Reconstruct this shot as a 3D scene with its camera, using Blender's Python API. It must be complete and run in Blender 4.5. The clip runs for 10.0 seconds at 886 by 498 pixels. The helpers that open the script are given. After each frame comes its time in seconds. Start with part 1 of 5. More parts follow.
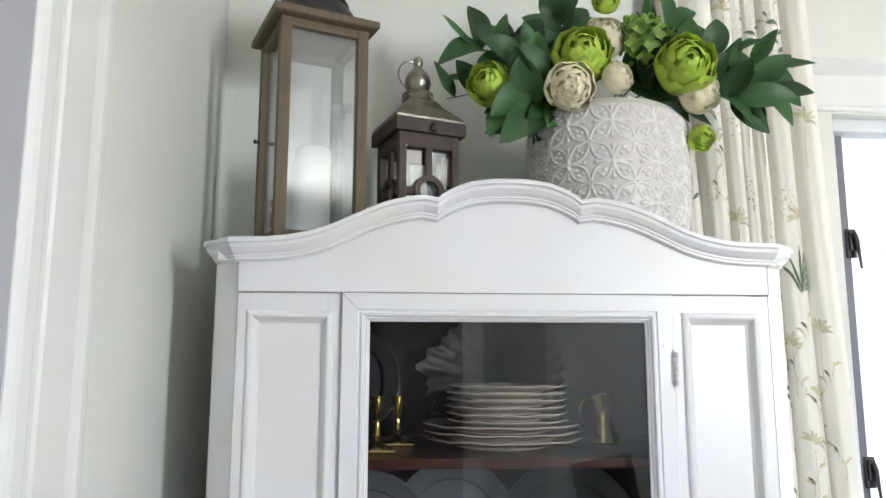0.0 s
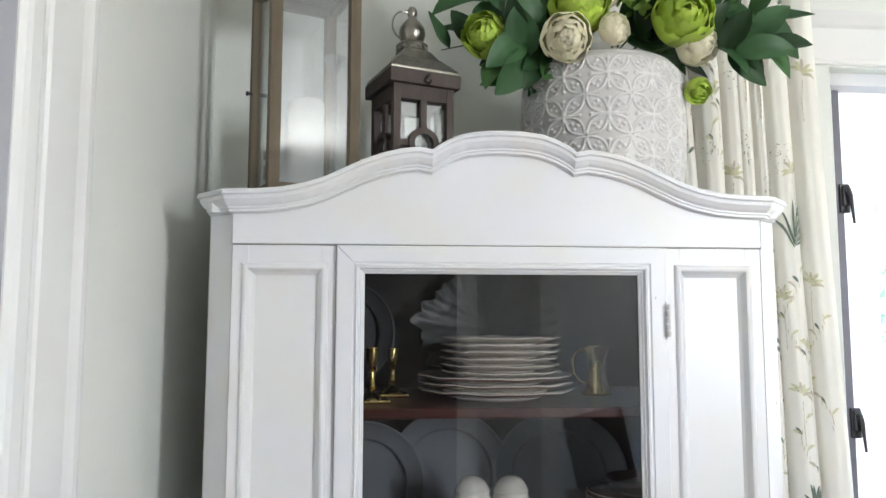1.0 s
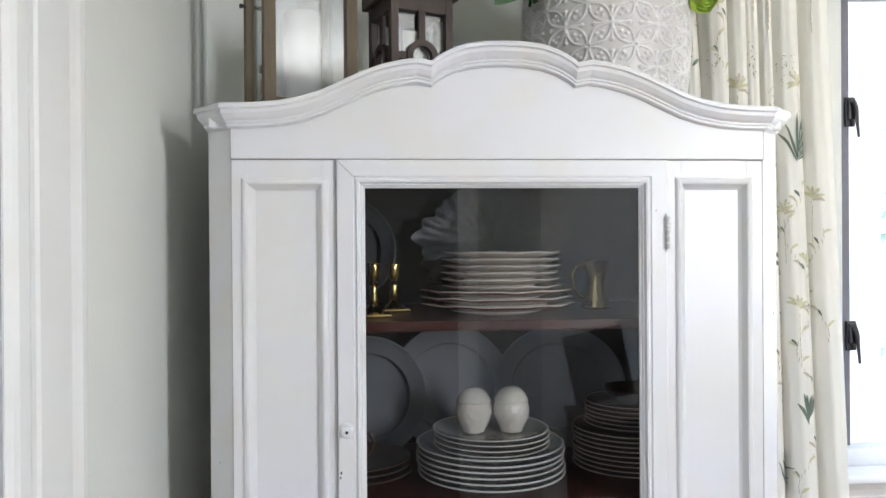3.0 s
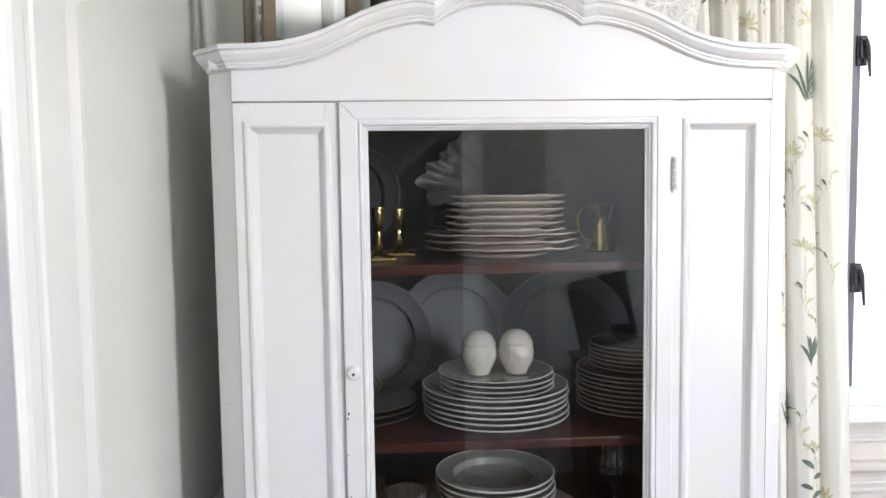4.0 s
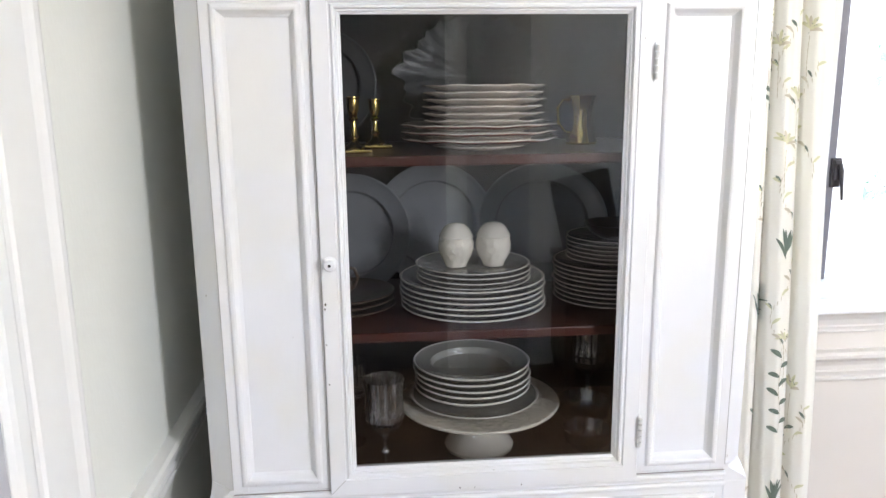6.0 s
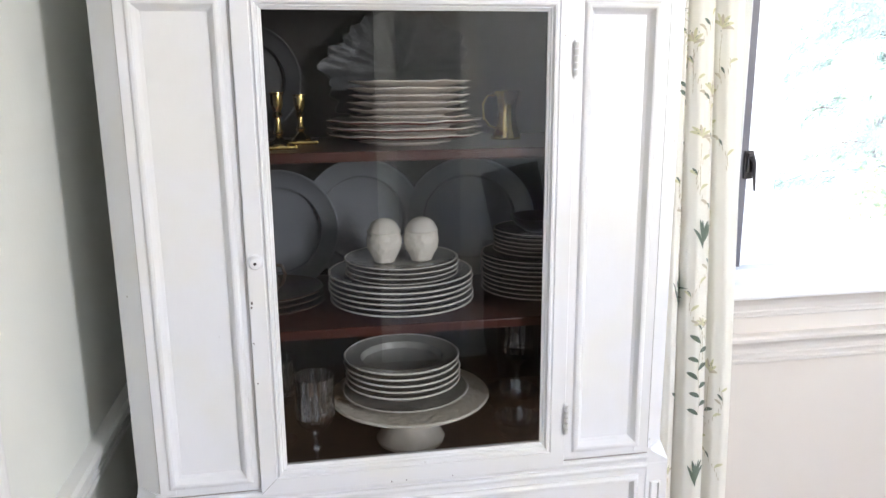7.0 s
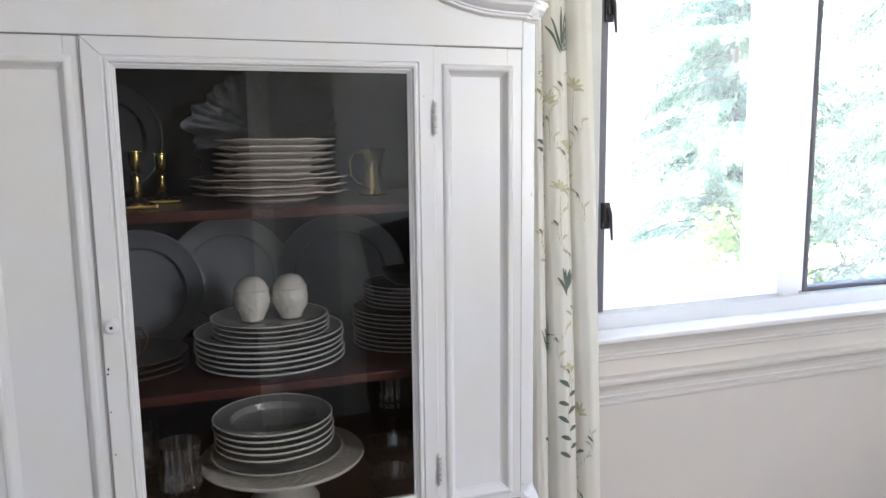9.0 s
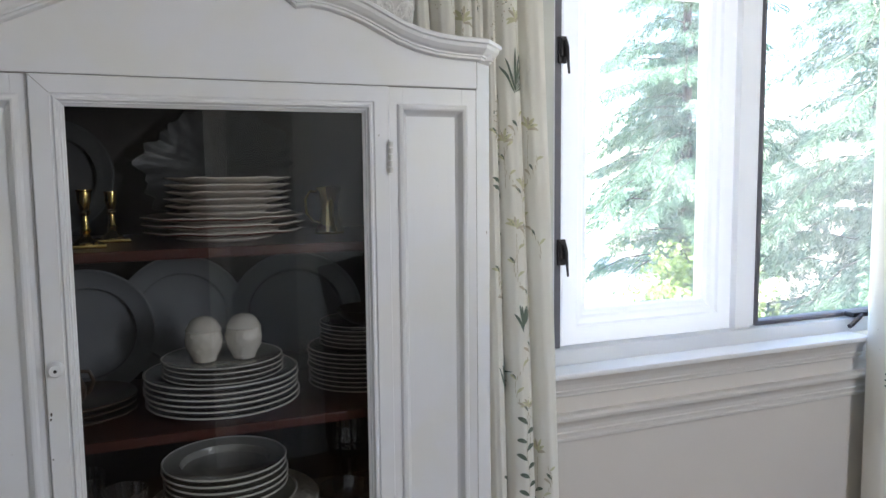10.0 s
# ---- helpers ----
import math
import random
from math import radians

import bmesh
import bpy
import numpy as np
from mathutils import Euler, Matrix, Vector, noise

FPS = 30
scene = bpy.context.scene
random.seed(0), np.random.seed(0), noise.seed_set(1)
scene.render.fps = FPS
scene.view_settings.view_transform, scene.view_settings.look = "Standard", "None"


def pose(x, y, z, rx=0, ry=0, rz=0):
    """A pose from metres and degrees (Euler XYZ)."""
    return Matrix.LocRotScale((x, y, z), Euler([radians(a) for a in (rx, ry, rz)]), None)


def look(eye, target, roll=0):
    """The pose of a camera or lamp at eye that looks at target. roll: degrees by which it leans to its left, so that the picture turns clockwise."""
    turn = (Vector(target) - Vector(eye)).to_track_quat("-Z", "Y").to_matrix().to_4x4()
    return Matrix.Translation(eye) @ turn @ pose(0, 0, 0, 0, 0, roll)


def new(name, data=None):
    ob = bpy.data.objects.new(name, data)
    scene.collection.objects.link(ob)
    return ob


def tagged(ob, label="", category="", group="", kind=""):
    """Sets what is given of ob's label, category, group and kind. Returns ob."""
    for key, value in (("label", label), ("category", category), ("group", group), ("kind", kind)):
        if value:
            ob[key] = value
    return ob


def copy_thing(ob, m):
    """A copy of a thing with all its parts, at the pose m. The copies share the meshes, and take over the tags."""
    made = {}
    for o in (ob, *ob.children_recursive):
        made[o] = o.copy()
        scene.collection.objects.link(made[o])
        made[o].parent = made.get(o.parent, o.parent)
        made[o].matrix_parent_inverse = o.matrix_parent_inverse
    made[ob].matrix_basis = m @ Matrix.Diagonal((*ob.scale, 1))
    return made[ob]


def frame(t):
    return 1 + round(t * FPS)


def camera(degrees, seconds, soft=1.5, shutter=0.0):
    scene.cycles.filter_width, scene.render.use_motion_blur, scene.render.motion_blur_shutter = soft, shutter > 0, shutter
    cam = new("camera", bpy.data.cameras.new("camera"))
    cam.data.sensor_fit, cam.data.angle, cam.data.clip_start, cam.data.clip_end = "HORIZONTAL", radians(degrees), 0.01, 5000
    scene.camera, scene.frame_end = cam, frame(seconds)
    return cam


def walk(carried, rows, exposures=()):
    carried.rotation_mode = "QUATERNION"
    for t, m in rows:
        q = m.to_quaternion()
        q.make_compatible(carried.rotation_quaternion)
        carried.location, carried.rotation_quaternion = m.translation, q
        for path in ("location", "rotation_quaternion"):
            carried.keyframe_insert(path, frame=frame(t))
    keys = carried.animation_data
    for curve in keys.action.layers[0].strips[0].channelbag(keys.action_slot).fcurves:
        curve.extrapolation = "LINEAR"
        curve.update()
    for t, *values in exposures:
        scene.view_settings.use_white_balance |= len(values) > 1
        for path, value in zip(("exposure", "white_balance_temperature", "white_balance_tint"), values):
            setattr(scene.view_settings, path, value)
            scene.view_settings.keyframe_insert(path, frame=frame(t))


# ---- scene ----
cam = camera(61.7, 10.0)
PATH = [
    (0, (-0.18, -1.159, 1.494), (-0.051, 0.814, 1.798), 0.1),
    (0.5, (-0.181, -1.159, 1.492), (-0.046, 0.821, 1.733), 0.2),
    (1, (-0.18, -1.159, 1.485), (-0.035, 0.827, 1.677), 0.1),
    (1.5, (-0.18, -1.158, 1.48), (-0.047, 0.833, 1.616), -0.4),
    (2, (-0.181, -1.158, 1.476), (-0.041, 0.835, 1.571), -0.2),
    (2.5, (-0.179, -1.158, 1.472), (-0.034, 0.836, 1.519), -0.2),
    (4, (-0.179, -1.154, 1.457), (-0.05, 0.837, 1.313), -0.8),
    (4.5, (-0.175, -1.151, 1.457), (-0.043, 0.831, 1.227), -0.7),
    (5, (-0.172, -1.149, 1.451), (-0.034, 0.825, 1.159), -0.7),
    (6.3, (-0.162, -1.145, 1.443), (0.026, 0.796, 1.0), -0.6),
    (6.5, (-0.163, -1.149, 1.445), (0.062, 0.786, 0.99), -0.5),
    (7, (-0.152, -1.154, 1.448), (0.182, 0.77, 1.016), -0.5),
    (7.5, (-0.142, -1.162, 1.444), (0.278, 0.749, 1.03), -0.6),
    (8, (-0.138, -1.17, 1.441), (0.365, 0.73, 1.074), -0.8),
    (8.5, (-0.131, -1.174, 1.439), (0.442, 0.712, 1.103), -0.9),
    (9, (-0.128, -1.18, 1.448), (0.512, 0.693, 1.161), -0.7),
    (9.5, (-0.124, -1.184, 1.444), (0.568, 0.679, 1.214), -0.7),
    (10, (-0.12, -1.183, 1.453), (0.624, 0.663, 1.259), -0.6),
]
EXPOSURES = [(0, 4.2, 6560, 13), (2.7, 4.1, 6580, 14), (4, 4.44, 6690, 16), (5.2, 4.56, 6750, 16), (6.5, 4.51, 6780, 16), (7.5, 4.46, 6770, 16), (8, 4.4, 6750, 16), (8.5, 4.11, 6730, 16), (9, 3.83, 6710, 16), (9.5, 3.58, 6650, 15), (10, 3.21, 6610, 14)]
walk(cam, [(t, look(eye, target, roll)) for t, eye, target, roll in PATH], EXPOSURES)

# ---- light ----
world = bpy.data.worlds.new("sky")
scene.world = world
world.use_nodes = True
wn = world.node_tree.nodes
sky = wn.new("ShaderNodeTexSky")
sky.sky_type, sky.sun_disc = "NISHITA", False
SUN_EL, SUN_AZ = 62, 160
sky.sun_elevation, sky.sun_rotation = radians(SUN_EL), radians(SUN_AZ)
wn["Background"].inputs["Strength"].default_value = 0.15
world.node_tree.links.new(sky.outputs[0], wn["Background"].inputs["Color"])
sun = new("sun", bpy.data.lights.new("sun", "SUN"))
sun.data.energy, sun.data.angle, sun.data.color = 5.0, radians(0.5), (1.0, 0.95, 0.87)
_a, _e = radians(SUN_AZ), radians(SUN_EL)
sun_from = Vector((math.sin(_a) * math.cos(_e), math.cos(_a) * math.cos(_e), math.sin(_e)))
sun.matrix_world = look(sun_from * 30, (0, 0, 0))


def window_lamp(name, eye, target, w, h, watts, tint):
    lamp = new(name, bpy.data.lights.new(name, "AREA"))
    lamp.data.shape, lamp.data.size, lamp.data.size_y = "RECTANGLE", w, h
    lamp.data.energy, lamp.data.color = watts, tint
    lamp.matrix_world = look(eye, target)
    return lamp


# daylight through the room's other window
window_lamp("daylight_rear_window", (1.75, -2.57, 1.68), (0.4, -1.0, 1.5), 0.28, 1.0, 2.8, (0.88, 0.95, 1.0))


# ---- materials ----
def material(name, color, rough=0.5, metal=0.0, vary=0.06, scale=8.0, bump=0.05, bump_scale=60.0, stretch=(1, 1, 1),
             coat=0.0, spec=0.5, island=0.0, random_ob=0.0, sheen=0.0):
    m = bpy.data.materials.new(name)
    m.use_nodes = True
    nt = m.node_tree
    n, l = nt.nodes, nt.links
    b = n["Principled BSDF"]
    b.inputs["Roughness"].default_value, b.inputs["Metallic"].default_value = rough, metal
    b.inputs["Coat Weight"].default_value, b.inputs["Specular IOR Level"].default_value = coat, spec
    b.inputs["Sheen Weight"].default_value = sheen
    tc = n.new("ShaderNodeTexCoord")
    mp = n.new("ShaderNodeMapping")
    mp.inputs["Scale"].default_value = stretch
    l.new(tc.outputs["Object"], mp.inputs["Vector"])
    big = n.new("ShaderNodeTexNoise")
    big.inputs["Scale"].default_value, big.inputs["Detail"].default_value = scale, 5
    fine = n.new("ShaderNodeTexNoise")
    fine.inputs["Scale"].default_value, fine.inputs["Detail"].default_value = bump_scale, 4
    l.new(mp.outputs[0], big.inputs["Vector"])
    l.new(mp.outputs[0], fine.inputs["Vector"])
    mix = n.new("ShaderNodeMix")
    mix.data_type = "RGBA"
    mix.inputs["A"].default_value = (*[c * (1 - vary) for c in color], 1)
    mix.inputs["B"].default_value = (*[min(1, c * (1 + vary)) for c in color], 1)
    l.new(big.outputs["Fac"], mix.inputs["Factor"])
    out = mix.outputs["Result"]
    if island or random_ob:
        src = n.new("ShaderNodeNewGeometry").outputs["Random Per Island"] if island else n.new("ShaderNodeObjectInfo").outputs["Random"]
        mr = n.new("ShaderNodeMapRange")
        k = island or random_ob
        mr.inputs["To Min"].default_value, mr.inputs["To Max"].default_value = 1 - k, 1 + k
        l.new(src, mr.inputs["Value"])
        hs = n.new("ShaderNodeHueSaturation")
        l.new(out, hs.inputs["Color"])
        l.new(mr.outputs[0], hs.inputs["Value"])
        out = hs.outputs[0]
    l.new(out, b.inputs["Base Color"])
    if bump:
        bp = n.new("ShaderNodeBump")
        bp.inputs["Strength"].default_value, bp.inputs["Distance"].default_value = bump, 0.004
        l.new(fine.outputs["Fac"], bp.inputs["Height"])
        l.new(bp.outputs[0], b.inputs["Normal"])
    return m


def worn_paint(name, color, chips, aged):
    """Brushed white paint, yellowed in patches, with faint streaks and a few dark chips."""
    m = material(name, color, 0.36, vary=0.025, scale=5, bump=0.05, bump_scale=30, stretch=(2, 2, 0.7))
    n, l = m.node_tree.nodes, m.node_tree.links
    b = n["Principled BSDF"]
    patch, soft, age = n.new("ShaderNodeTexNoise"), n.new("ShaderNodeMapRange"), n.new("ShaderNodeMix")
    patch.inputs["Scale"].default_value, patch.inputs["Detail"].default_value = 7, 4
    soft.inputs["From Min"].default_value, soft.inputs["From Max"].default_value = 0.44, 0.62
    age.data_type = "RGBA"
    age.inputs["B"].default_value = (*aged, 1)
    l.new(patch.outputs["Fac"], soft.inputs["Value"])
    l.new(soft.outputs[0], age.inputs["Factor"])
    l.new(b.inputs["Base Color"].links[0].from_socket, age.inputs["A"])
    src = age.outputs["Result"]
    spots = n.new("ShaderNodeTexNoise")
    spots.inputs["Scale"].default_value, spots.inputs["Detail"].default_value = 55, 2
    tc = n.new("ShaderNodeTexCoord")
    l.new(tc.outputs["Object"], spots.inputs["Vector"])
    l.new(tc.outputs["Object"], patch.inputs["Vector"])
    ramp = n.new("ShaderNodeMapRange")
    ramp.inputs["From Min"].default_value, ramp.inputs["From Max"].default_value = chips, chips + 0.02
    l.new(spots.outputs["Fac"], ramp.inputs["Value"])
    mix = n.new("ShaderNodeMix")
    mix.data_type = "RGBA"
    mix.inputs["B"].default_value = (0.33, 0.29, 0.25, 1)
    l.new(src, mix.inputs["A"])
    l.new(ramp.outputs[0], mix.inputs["Factor"])
    l.new(mix.outputs["Result"], b.inputs["Base Color"])
    return m


def clear(name, rough=0.0, tint=(1, 1, 1), base=0.04, boost=1.0):
    """Thin clear sheet: straight through, with a mirror that grows towards grazing."""
    m = bpy.data.materials.new(name)
    m.use_nodes = True
    n, l = m.node_tree.nodes, m.node_tree.links
    n.remove(n["Principled BSDF"])
    t, g, f, mx = n.new("ShaderNodeBsdfTransparent"), n.new("ShaderNodeBsdfGlossy"), n.new("ShaderNodeLayerWeight"), n.new("ShaderNodeMixShader")
    t.inputs["Color"].default_value = (*tint, 1)
    g.inputs["Roughness"].default_value = rough
    f.inputs["Blend"].default_value = 0.5
    p = n.new("ShaderNodeMath")
    p.operation = "POWER"
    p.inputs[1].default_value = 5.0
    k = n.new("ShaderNodeMath")
    k.operation, k.use_clamp = "MULTIPLY_ADD", True
    k.inputs[1].default_value, k.inputs[2].default_value = boost * (1 - base), base * boost
    l.new(f.outputs["Facing"], p.inputs[0])
    l.new(p.outputs[0], k.inputs[0])
    l.new(k.outputs[0], mx.inputs[0])
    l.new(t.outputs[0], mx.inputs[1])
    l.new(g.outputs[0], mx.inputs[2])
    l.new(mx.outputs[0], n["Material Output"].inputs["Surface"])
    return m


def fabric(name, color, through_it):
    m = material(name, color, 0.9, vary=0.05, scale=6, bump=0.25, bump_scale=700, spec=0.1, sheen=0.2)
    n, l = m.node_tree.nodes, m.node_tree.links
    b = n["Principled BSDF"]
    tr, mx = n.new("ShaderNodeBsdfTranslucent"), n.new("ShaderNodeMixShader")
    tr.inputs["Color"].default_value = (*color, 1)
    mx.inputs[0].default_value = through_it
    l.new(b.outputs[0], mx.inputs[1])
    l.new(tr.outputs[0], mx.inputs[2])
    l.new(mx.outputs[0], n["Material Output"].inputs["Surface"])
    return m


def leafy(name, color, vary=0.25, through_it=0.25, island=0.3, random_ob=0.0):
    m = material(name, color, 0.5, vary=vary, scale=20, bump=0.15, bump_scale=90, island=island, random_ob=random_ob)
    n, l = m.node_tree.nodes, m.node_tree.links
    b = n["Principled BSDF"]
    tr, mx = n.new("ShaderNodeBsdfTranslucent"), n.new("ShaderNodeMixShader")
    tr.inputs["Color"].default_value = (*[min(1, c * 1.3) for c in color], 1)
    mx.inputs[0].default_value = through_it
    l.new(b.outputs[0], mx.inputs[1])
    l.new(tr.outputs[0], mx.inputs[2])
    l.new(mx.outputs[0], n["Material Output"].inputs["Surface"])
    return m


def translucent_white(name, color, through_it):
    """White with a translucent share added, which stands in for the window's glare."""
    m = material(name, color, 0.4, vary=0.02, scale=6, bump=0.03)
    n, l = m.node_tree.nodes, m.node_tree.links
    tr, mx = n.new("ShaderNodeBsdfTranslucent"), n.new("ShaderNodeMixShader")
    tr.inputs["Color"].default_value = (*color, 1)
    mx.inputs[0].default_value = through_it
    l.new(n["Principled BSDF"].outputs[0], mx.inputs[1])
    l.new(tr.outputs[0], mx.inputs[2])
    l.new(mx.outputs[0], n["Material Output"].inputs["Surface"])
    return m


def striped_paper(name, color, axis):
    """Wallpaper with fine upright ribs."""
    m = material(name, color, 0.75, vary=0.035, scale=3, bump=0.10, bump_scale=130, spec=0.25)
    n, l = m.node_tree.nodes, m.node_tree.links
    b = n["Principled BSDF"]
    tc, wave = n.new("ShaderNodeTexCoord"), n.new("ShaderNodeTexWave")
    wave.bands_direction = axis
    wave.inputs["Scale"].default_value, wave.inputs["Distortion"].default_value = 85, 0.4
    wave.inputs["Detail"].default_value, wave.inputs["Detail Scale"].default_value = 3, 1.5
    l.new(tc.outputs["Object"], wave.inputs["Vector"])
    bp = n.new("ShaderNodeBump")
    bp.inputs["Strength"].default_value, bp.inputs["Distance"].default_value = 0.16, 0.001
    l.new(wave.outputs["Fac"], bp.inputs["Height"])
    l.new(b.inputs["Normal"].links[0].from_socket, bp.inputs["Normal"])
    l.new(bp.outputs[0], b.inputs["Normal"])
    return m


CAB = worn_paint("cabinet_paint", (0.715, 0.715, 0.735), 0.775, (0.715, 0.705, 0.685))
TRIM = worn_paint("trim_paint", (0.80, 0.80, 0.78), 0.9, (0.79, 0.785, 0.755))
PAPER_X = striped_paper("ribbed_wallpaper", (0.75, 0.76, 0.705), "X")
PAPER_Y = material("side_wallpaper", (0.74, 0.75, 0.70), 0.75, vary=0.04, scale=3, bump=0.12, bump_scale=160, spec=0.25, stretch=(1, 1, 0.35))
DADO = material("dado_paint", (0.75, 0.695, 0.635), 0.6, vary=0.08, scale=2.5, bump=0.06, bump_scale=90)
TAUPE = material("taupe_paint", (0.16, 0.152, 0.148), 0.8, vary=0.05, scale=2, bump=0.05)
PLASTER = material("plaster", (0.86, 0.86, 0.83), 0.8, vary=0.03, scale=2, bump=0.05)
FLOORWOOD = material("floor_wood", (0.12, 0.068, 0.038), 0.35, vary=0.3, scale=6, stretch=(1, 10, 1), bump=0.05, random_ob=0.15)
MAHOGANY = material("mahogany", (0.066, 0.015, 0.009), 0.30, vary=0.35, scale=7, stretch=(1, 9, 9), bump=0.06, bump_scale=40, coat=0.2)
INSIDE = material("dark_stained_inside", (0.017, 0.011, 0.009), 0.5, vary=0.3, scale=6, stretch=(6, 6, 1), bump=0.06)
GLASS = clear("door_glass", 0.008, (0.86, 0.865, 0.87), 0.064)
PANE = clear("window_glass", 0.0, (0.98, 0.99, 1.0))


def dusty(m, haze):
    """A translucent share over a pane, standing in for the glare that veils the view."""
    n, l = m.node_tree.nodes, m.node_tree.links
    tr, mx, nz = n.new("ShaderNodeBsdfTranslucent"), n.new("ShaderNodeMixShader"), n.new("ShaderNodeTexNoise")
    sc = n.new("ShaderNodeMath")
    sc.operation = "MULTIPLY"
    nz.inputs["Scale"].default_value = 6.0
    sc.inputs[1].default_value = 2 * haze
    tr.inputs["Color"].default_value = (0.9, 0.95, 0.97, 1)
    out = n["Material Output"].inputs["Surface"]
    l.new(nz.outputs["Fac"], sc.inputs[0])
    l.new(sc.outputs[0], mx.inputs[0])
    l.new(out.links[0].from_socket, mx.inputs[1])
    l.new(tr.outputs[0], mx.inputs[2])
    l.new(mx.outputs[0], out)


# pale veil of glare over the view, put into the panes
dusty(PANE, 0.045)
LANTERN_GLASS = clear("lantern_glass", 0.08, (0.93, 0.95, 0.96), 0.18)
CREAMWARE = material("creamware", (0.70, 0.66, 0.58), 0.13, vary=0.08, scale=25, bump=0.08, bump_scale=120, coat=0.8)
REDRIM = material("red_banded_ware", (0.78, 0.70, 0.62), 0.15, vary=0.12, scale=30, bump=0.06, bump_scale=100, coat=0.4)
REDBAND = material("red_band", (0.28, 0.10, 0.08), 0.25, vary=0.25, scale=40, bump=0.0)
# two plate bodies toned down so that the lips' painted highlight stands out
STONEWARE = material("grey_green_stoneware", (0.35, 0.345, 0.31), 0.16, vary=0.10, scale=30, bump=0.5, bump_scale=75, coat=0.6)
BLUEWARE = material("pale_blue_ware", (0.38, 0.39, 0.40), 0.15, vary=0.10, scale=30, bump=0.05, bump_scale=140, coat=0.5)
GREYWARE = material("grey_platter", (0.215, 0.222, 0.235), 0.18, vary=0.10, scale=18, bump=0.06, bump_scale=80, coat=0.4)
DARKGREY = material("dark_grey_ware", (0.085, 0.085, 0.088), 0.2, vary=0.15, scale=18, bump=0.06, bump_scale=80, coat=0.3)
DARKWARE = material("dark_brown_ware", (0.07, 0.045, 0.03), 0.3, vary=0.3, scale=25, bump=0.05)
BRASS = material("brass", (0.78, 0.56, 0.20), 0.18, 1.0, vary=0.15, scale=30, bump=0.04)
RELIEF_WARE = material("relief_creamware", (0.74, 0.69, 0.60), 0.2, vary=0.08, scale=30, bump=1.0, bump_scale=95, coat=0.6)
PALE_BRASS = material("pale_polished_brass", (0.84, 0.66, 0.31), 0.12, 1.0, vary=0.15, scale=40, bump=0.05)
WOOD_GREY = material("weathered_wood", (0.135, 0.104, 0.066), 0.75, vary=0.3, scale=14, stretch=(6, 6, 0.8), bump=0.35, bump_scale=70)
WOOD_DARK = material("dark_brown_wood", (0.052, 0.034, 0.026), 0.6, vary=0.35, scale=16, stretch=(5, 5, 1), bump=0.3, bump_scale=70)
PEWTER = material("aged_silver_metal", (0.34, 0.32, 0.28), 0.32, 1.0, vary=0.35, scale=60, bump=0.25, bump_scale=120)
IRON = material("dark_bronze", (0.055, 0.050, 0.052), 0.42, 0.6, vary=0.3, scale=40, bump=0.1)
WAX = material("candle_wax", (0.66, 0.64, 0.60), 0.45, vary=0.04, scale=20, bump=0.05, spec=0.4)
# the pot's relief light is put into colour: greyer ground, paler ridges
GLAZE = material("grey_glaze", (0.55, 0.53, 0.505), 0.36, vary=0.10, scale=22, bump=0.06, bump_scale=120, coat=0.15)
GLAZE_RELIEF_LIGHT = material("glaze_relief_light", (0.68, 0.66, 0.635), 0.28, vary=0.06, scale=22, bump=0.04, bump_scale=120, coat=0.15)
CRYSTAL = clear("crystal", 0.10, (0.96, 0.965, 0.97), 0.15, 2.0)
BLUECRYSTAL = clear("blue_crystal", 0.06, (0.58, 0.70, 0.80), 0.20)
CURTAIN = fabric("cream_curtain_linen", (0.97, 0.938, 0.86), 0.2)
PRINT_DARK = fabric("print_slate_green", (0.17, 0.21, 0.165), 0.1)
PRINT_OLIVE = fabric("print_olive", (0.72, 0.70, 0.48), 0.14)
PRINT_TAN = fabric("print_tan", (0.64, 0.58, 0.46), 0.14)
LEAF = leafy("silk_leaf_green", (0.028, 0.082, 0.026), 0.4, 0.12, 0, 0.5)
LEAF_LIGHT = leafy("silk_leaf_light", (0.060, 0.155, 0.045), 0.35, 0.2, 0, 0.35)
STEM = material("stem_green", (0.10, 0.16, 0.06), 0.6)
PETAL_GREEN = leafy("lime_petal", (0.44, 0.58, 0.085), 0.3, 0.2, 0, 0.3)
PETAL_CREAM = leafy("cream_petal", (0.82, 0.76, 0.58), 0.15, 0.25, 0, 0.14)
BARK = material("bark", (0.06, 0.05, 0.042), 0.9, vary=0.4, scale=12, bump=0.6, bump_scale=30)
SPRUCE = leafy("spruce_needles", (0.10, 0.19, 0.115), 0.2, 0.4)
BUSH = leafy("bush_leaves", (0.15, 0.23, 0.055), 0.3, 0.35)
# window frame white, made to glow through as if washed out by glare
GLARE_WHITE = translucent_white("white_frame_glare", (0.88, 0.88, 0.89), 0.42)
SILL_WHITE = material("sill_gloss_white", (0.88, 0.875, 0.87), 0.35, vary=0.02, scale=4, bump=0.03)
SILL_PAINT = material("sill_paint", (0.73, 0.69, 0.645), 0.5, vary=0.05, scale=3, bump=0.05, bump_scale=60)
HINGE = material("worn_hinge_metal", (0.60, 0.59, 0.57), 0.45, 0.3, vary=0.3, scale=60)
# highlight along the plates' edges, put in as a paler colour
LIP_HIGHLIGHT = material("lip_highlight", (0.80, 0.77, 0.70), 0.12, vary=0.08, scale=40, bump=0.03, coat=0.7)
JOINT = material("joint_grime", (0.30, 0.28, 0.26), 0.8)
GRASS = material("pale_ground", (0.42, 0.41, 0.34), 0.9, vary=0.35, scale=2, bump=0.5, bump_scale=20)
SCREEN = material("screen_frame", (0.16, 0.155, 0.175), 0.5, 0.3, vary=0.15, scale=30)


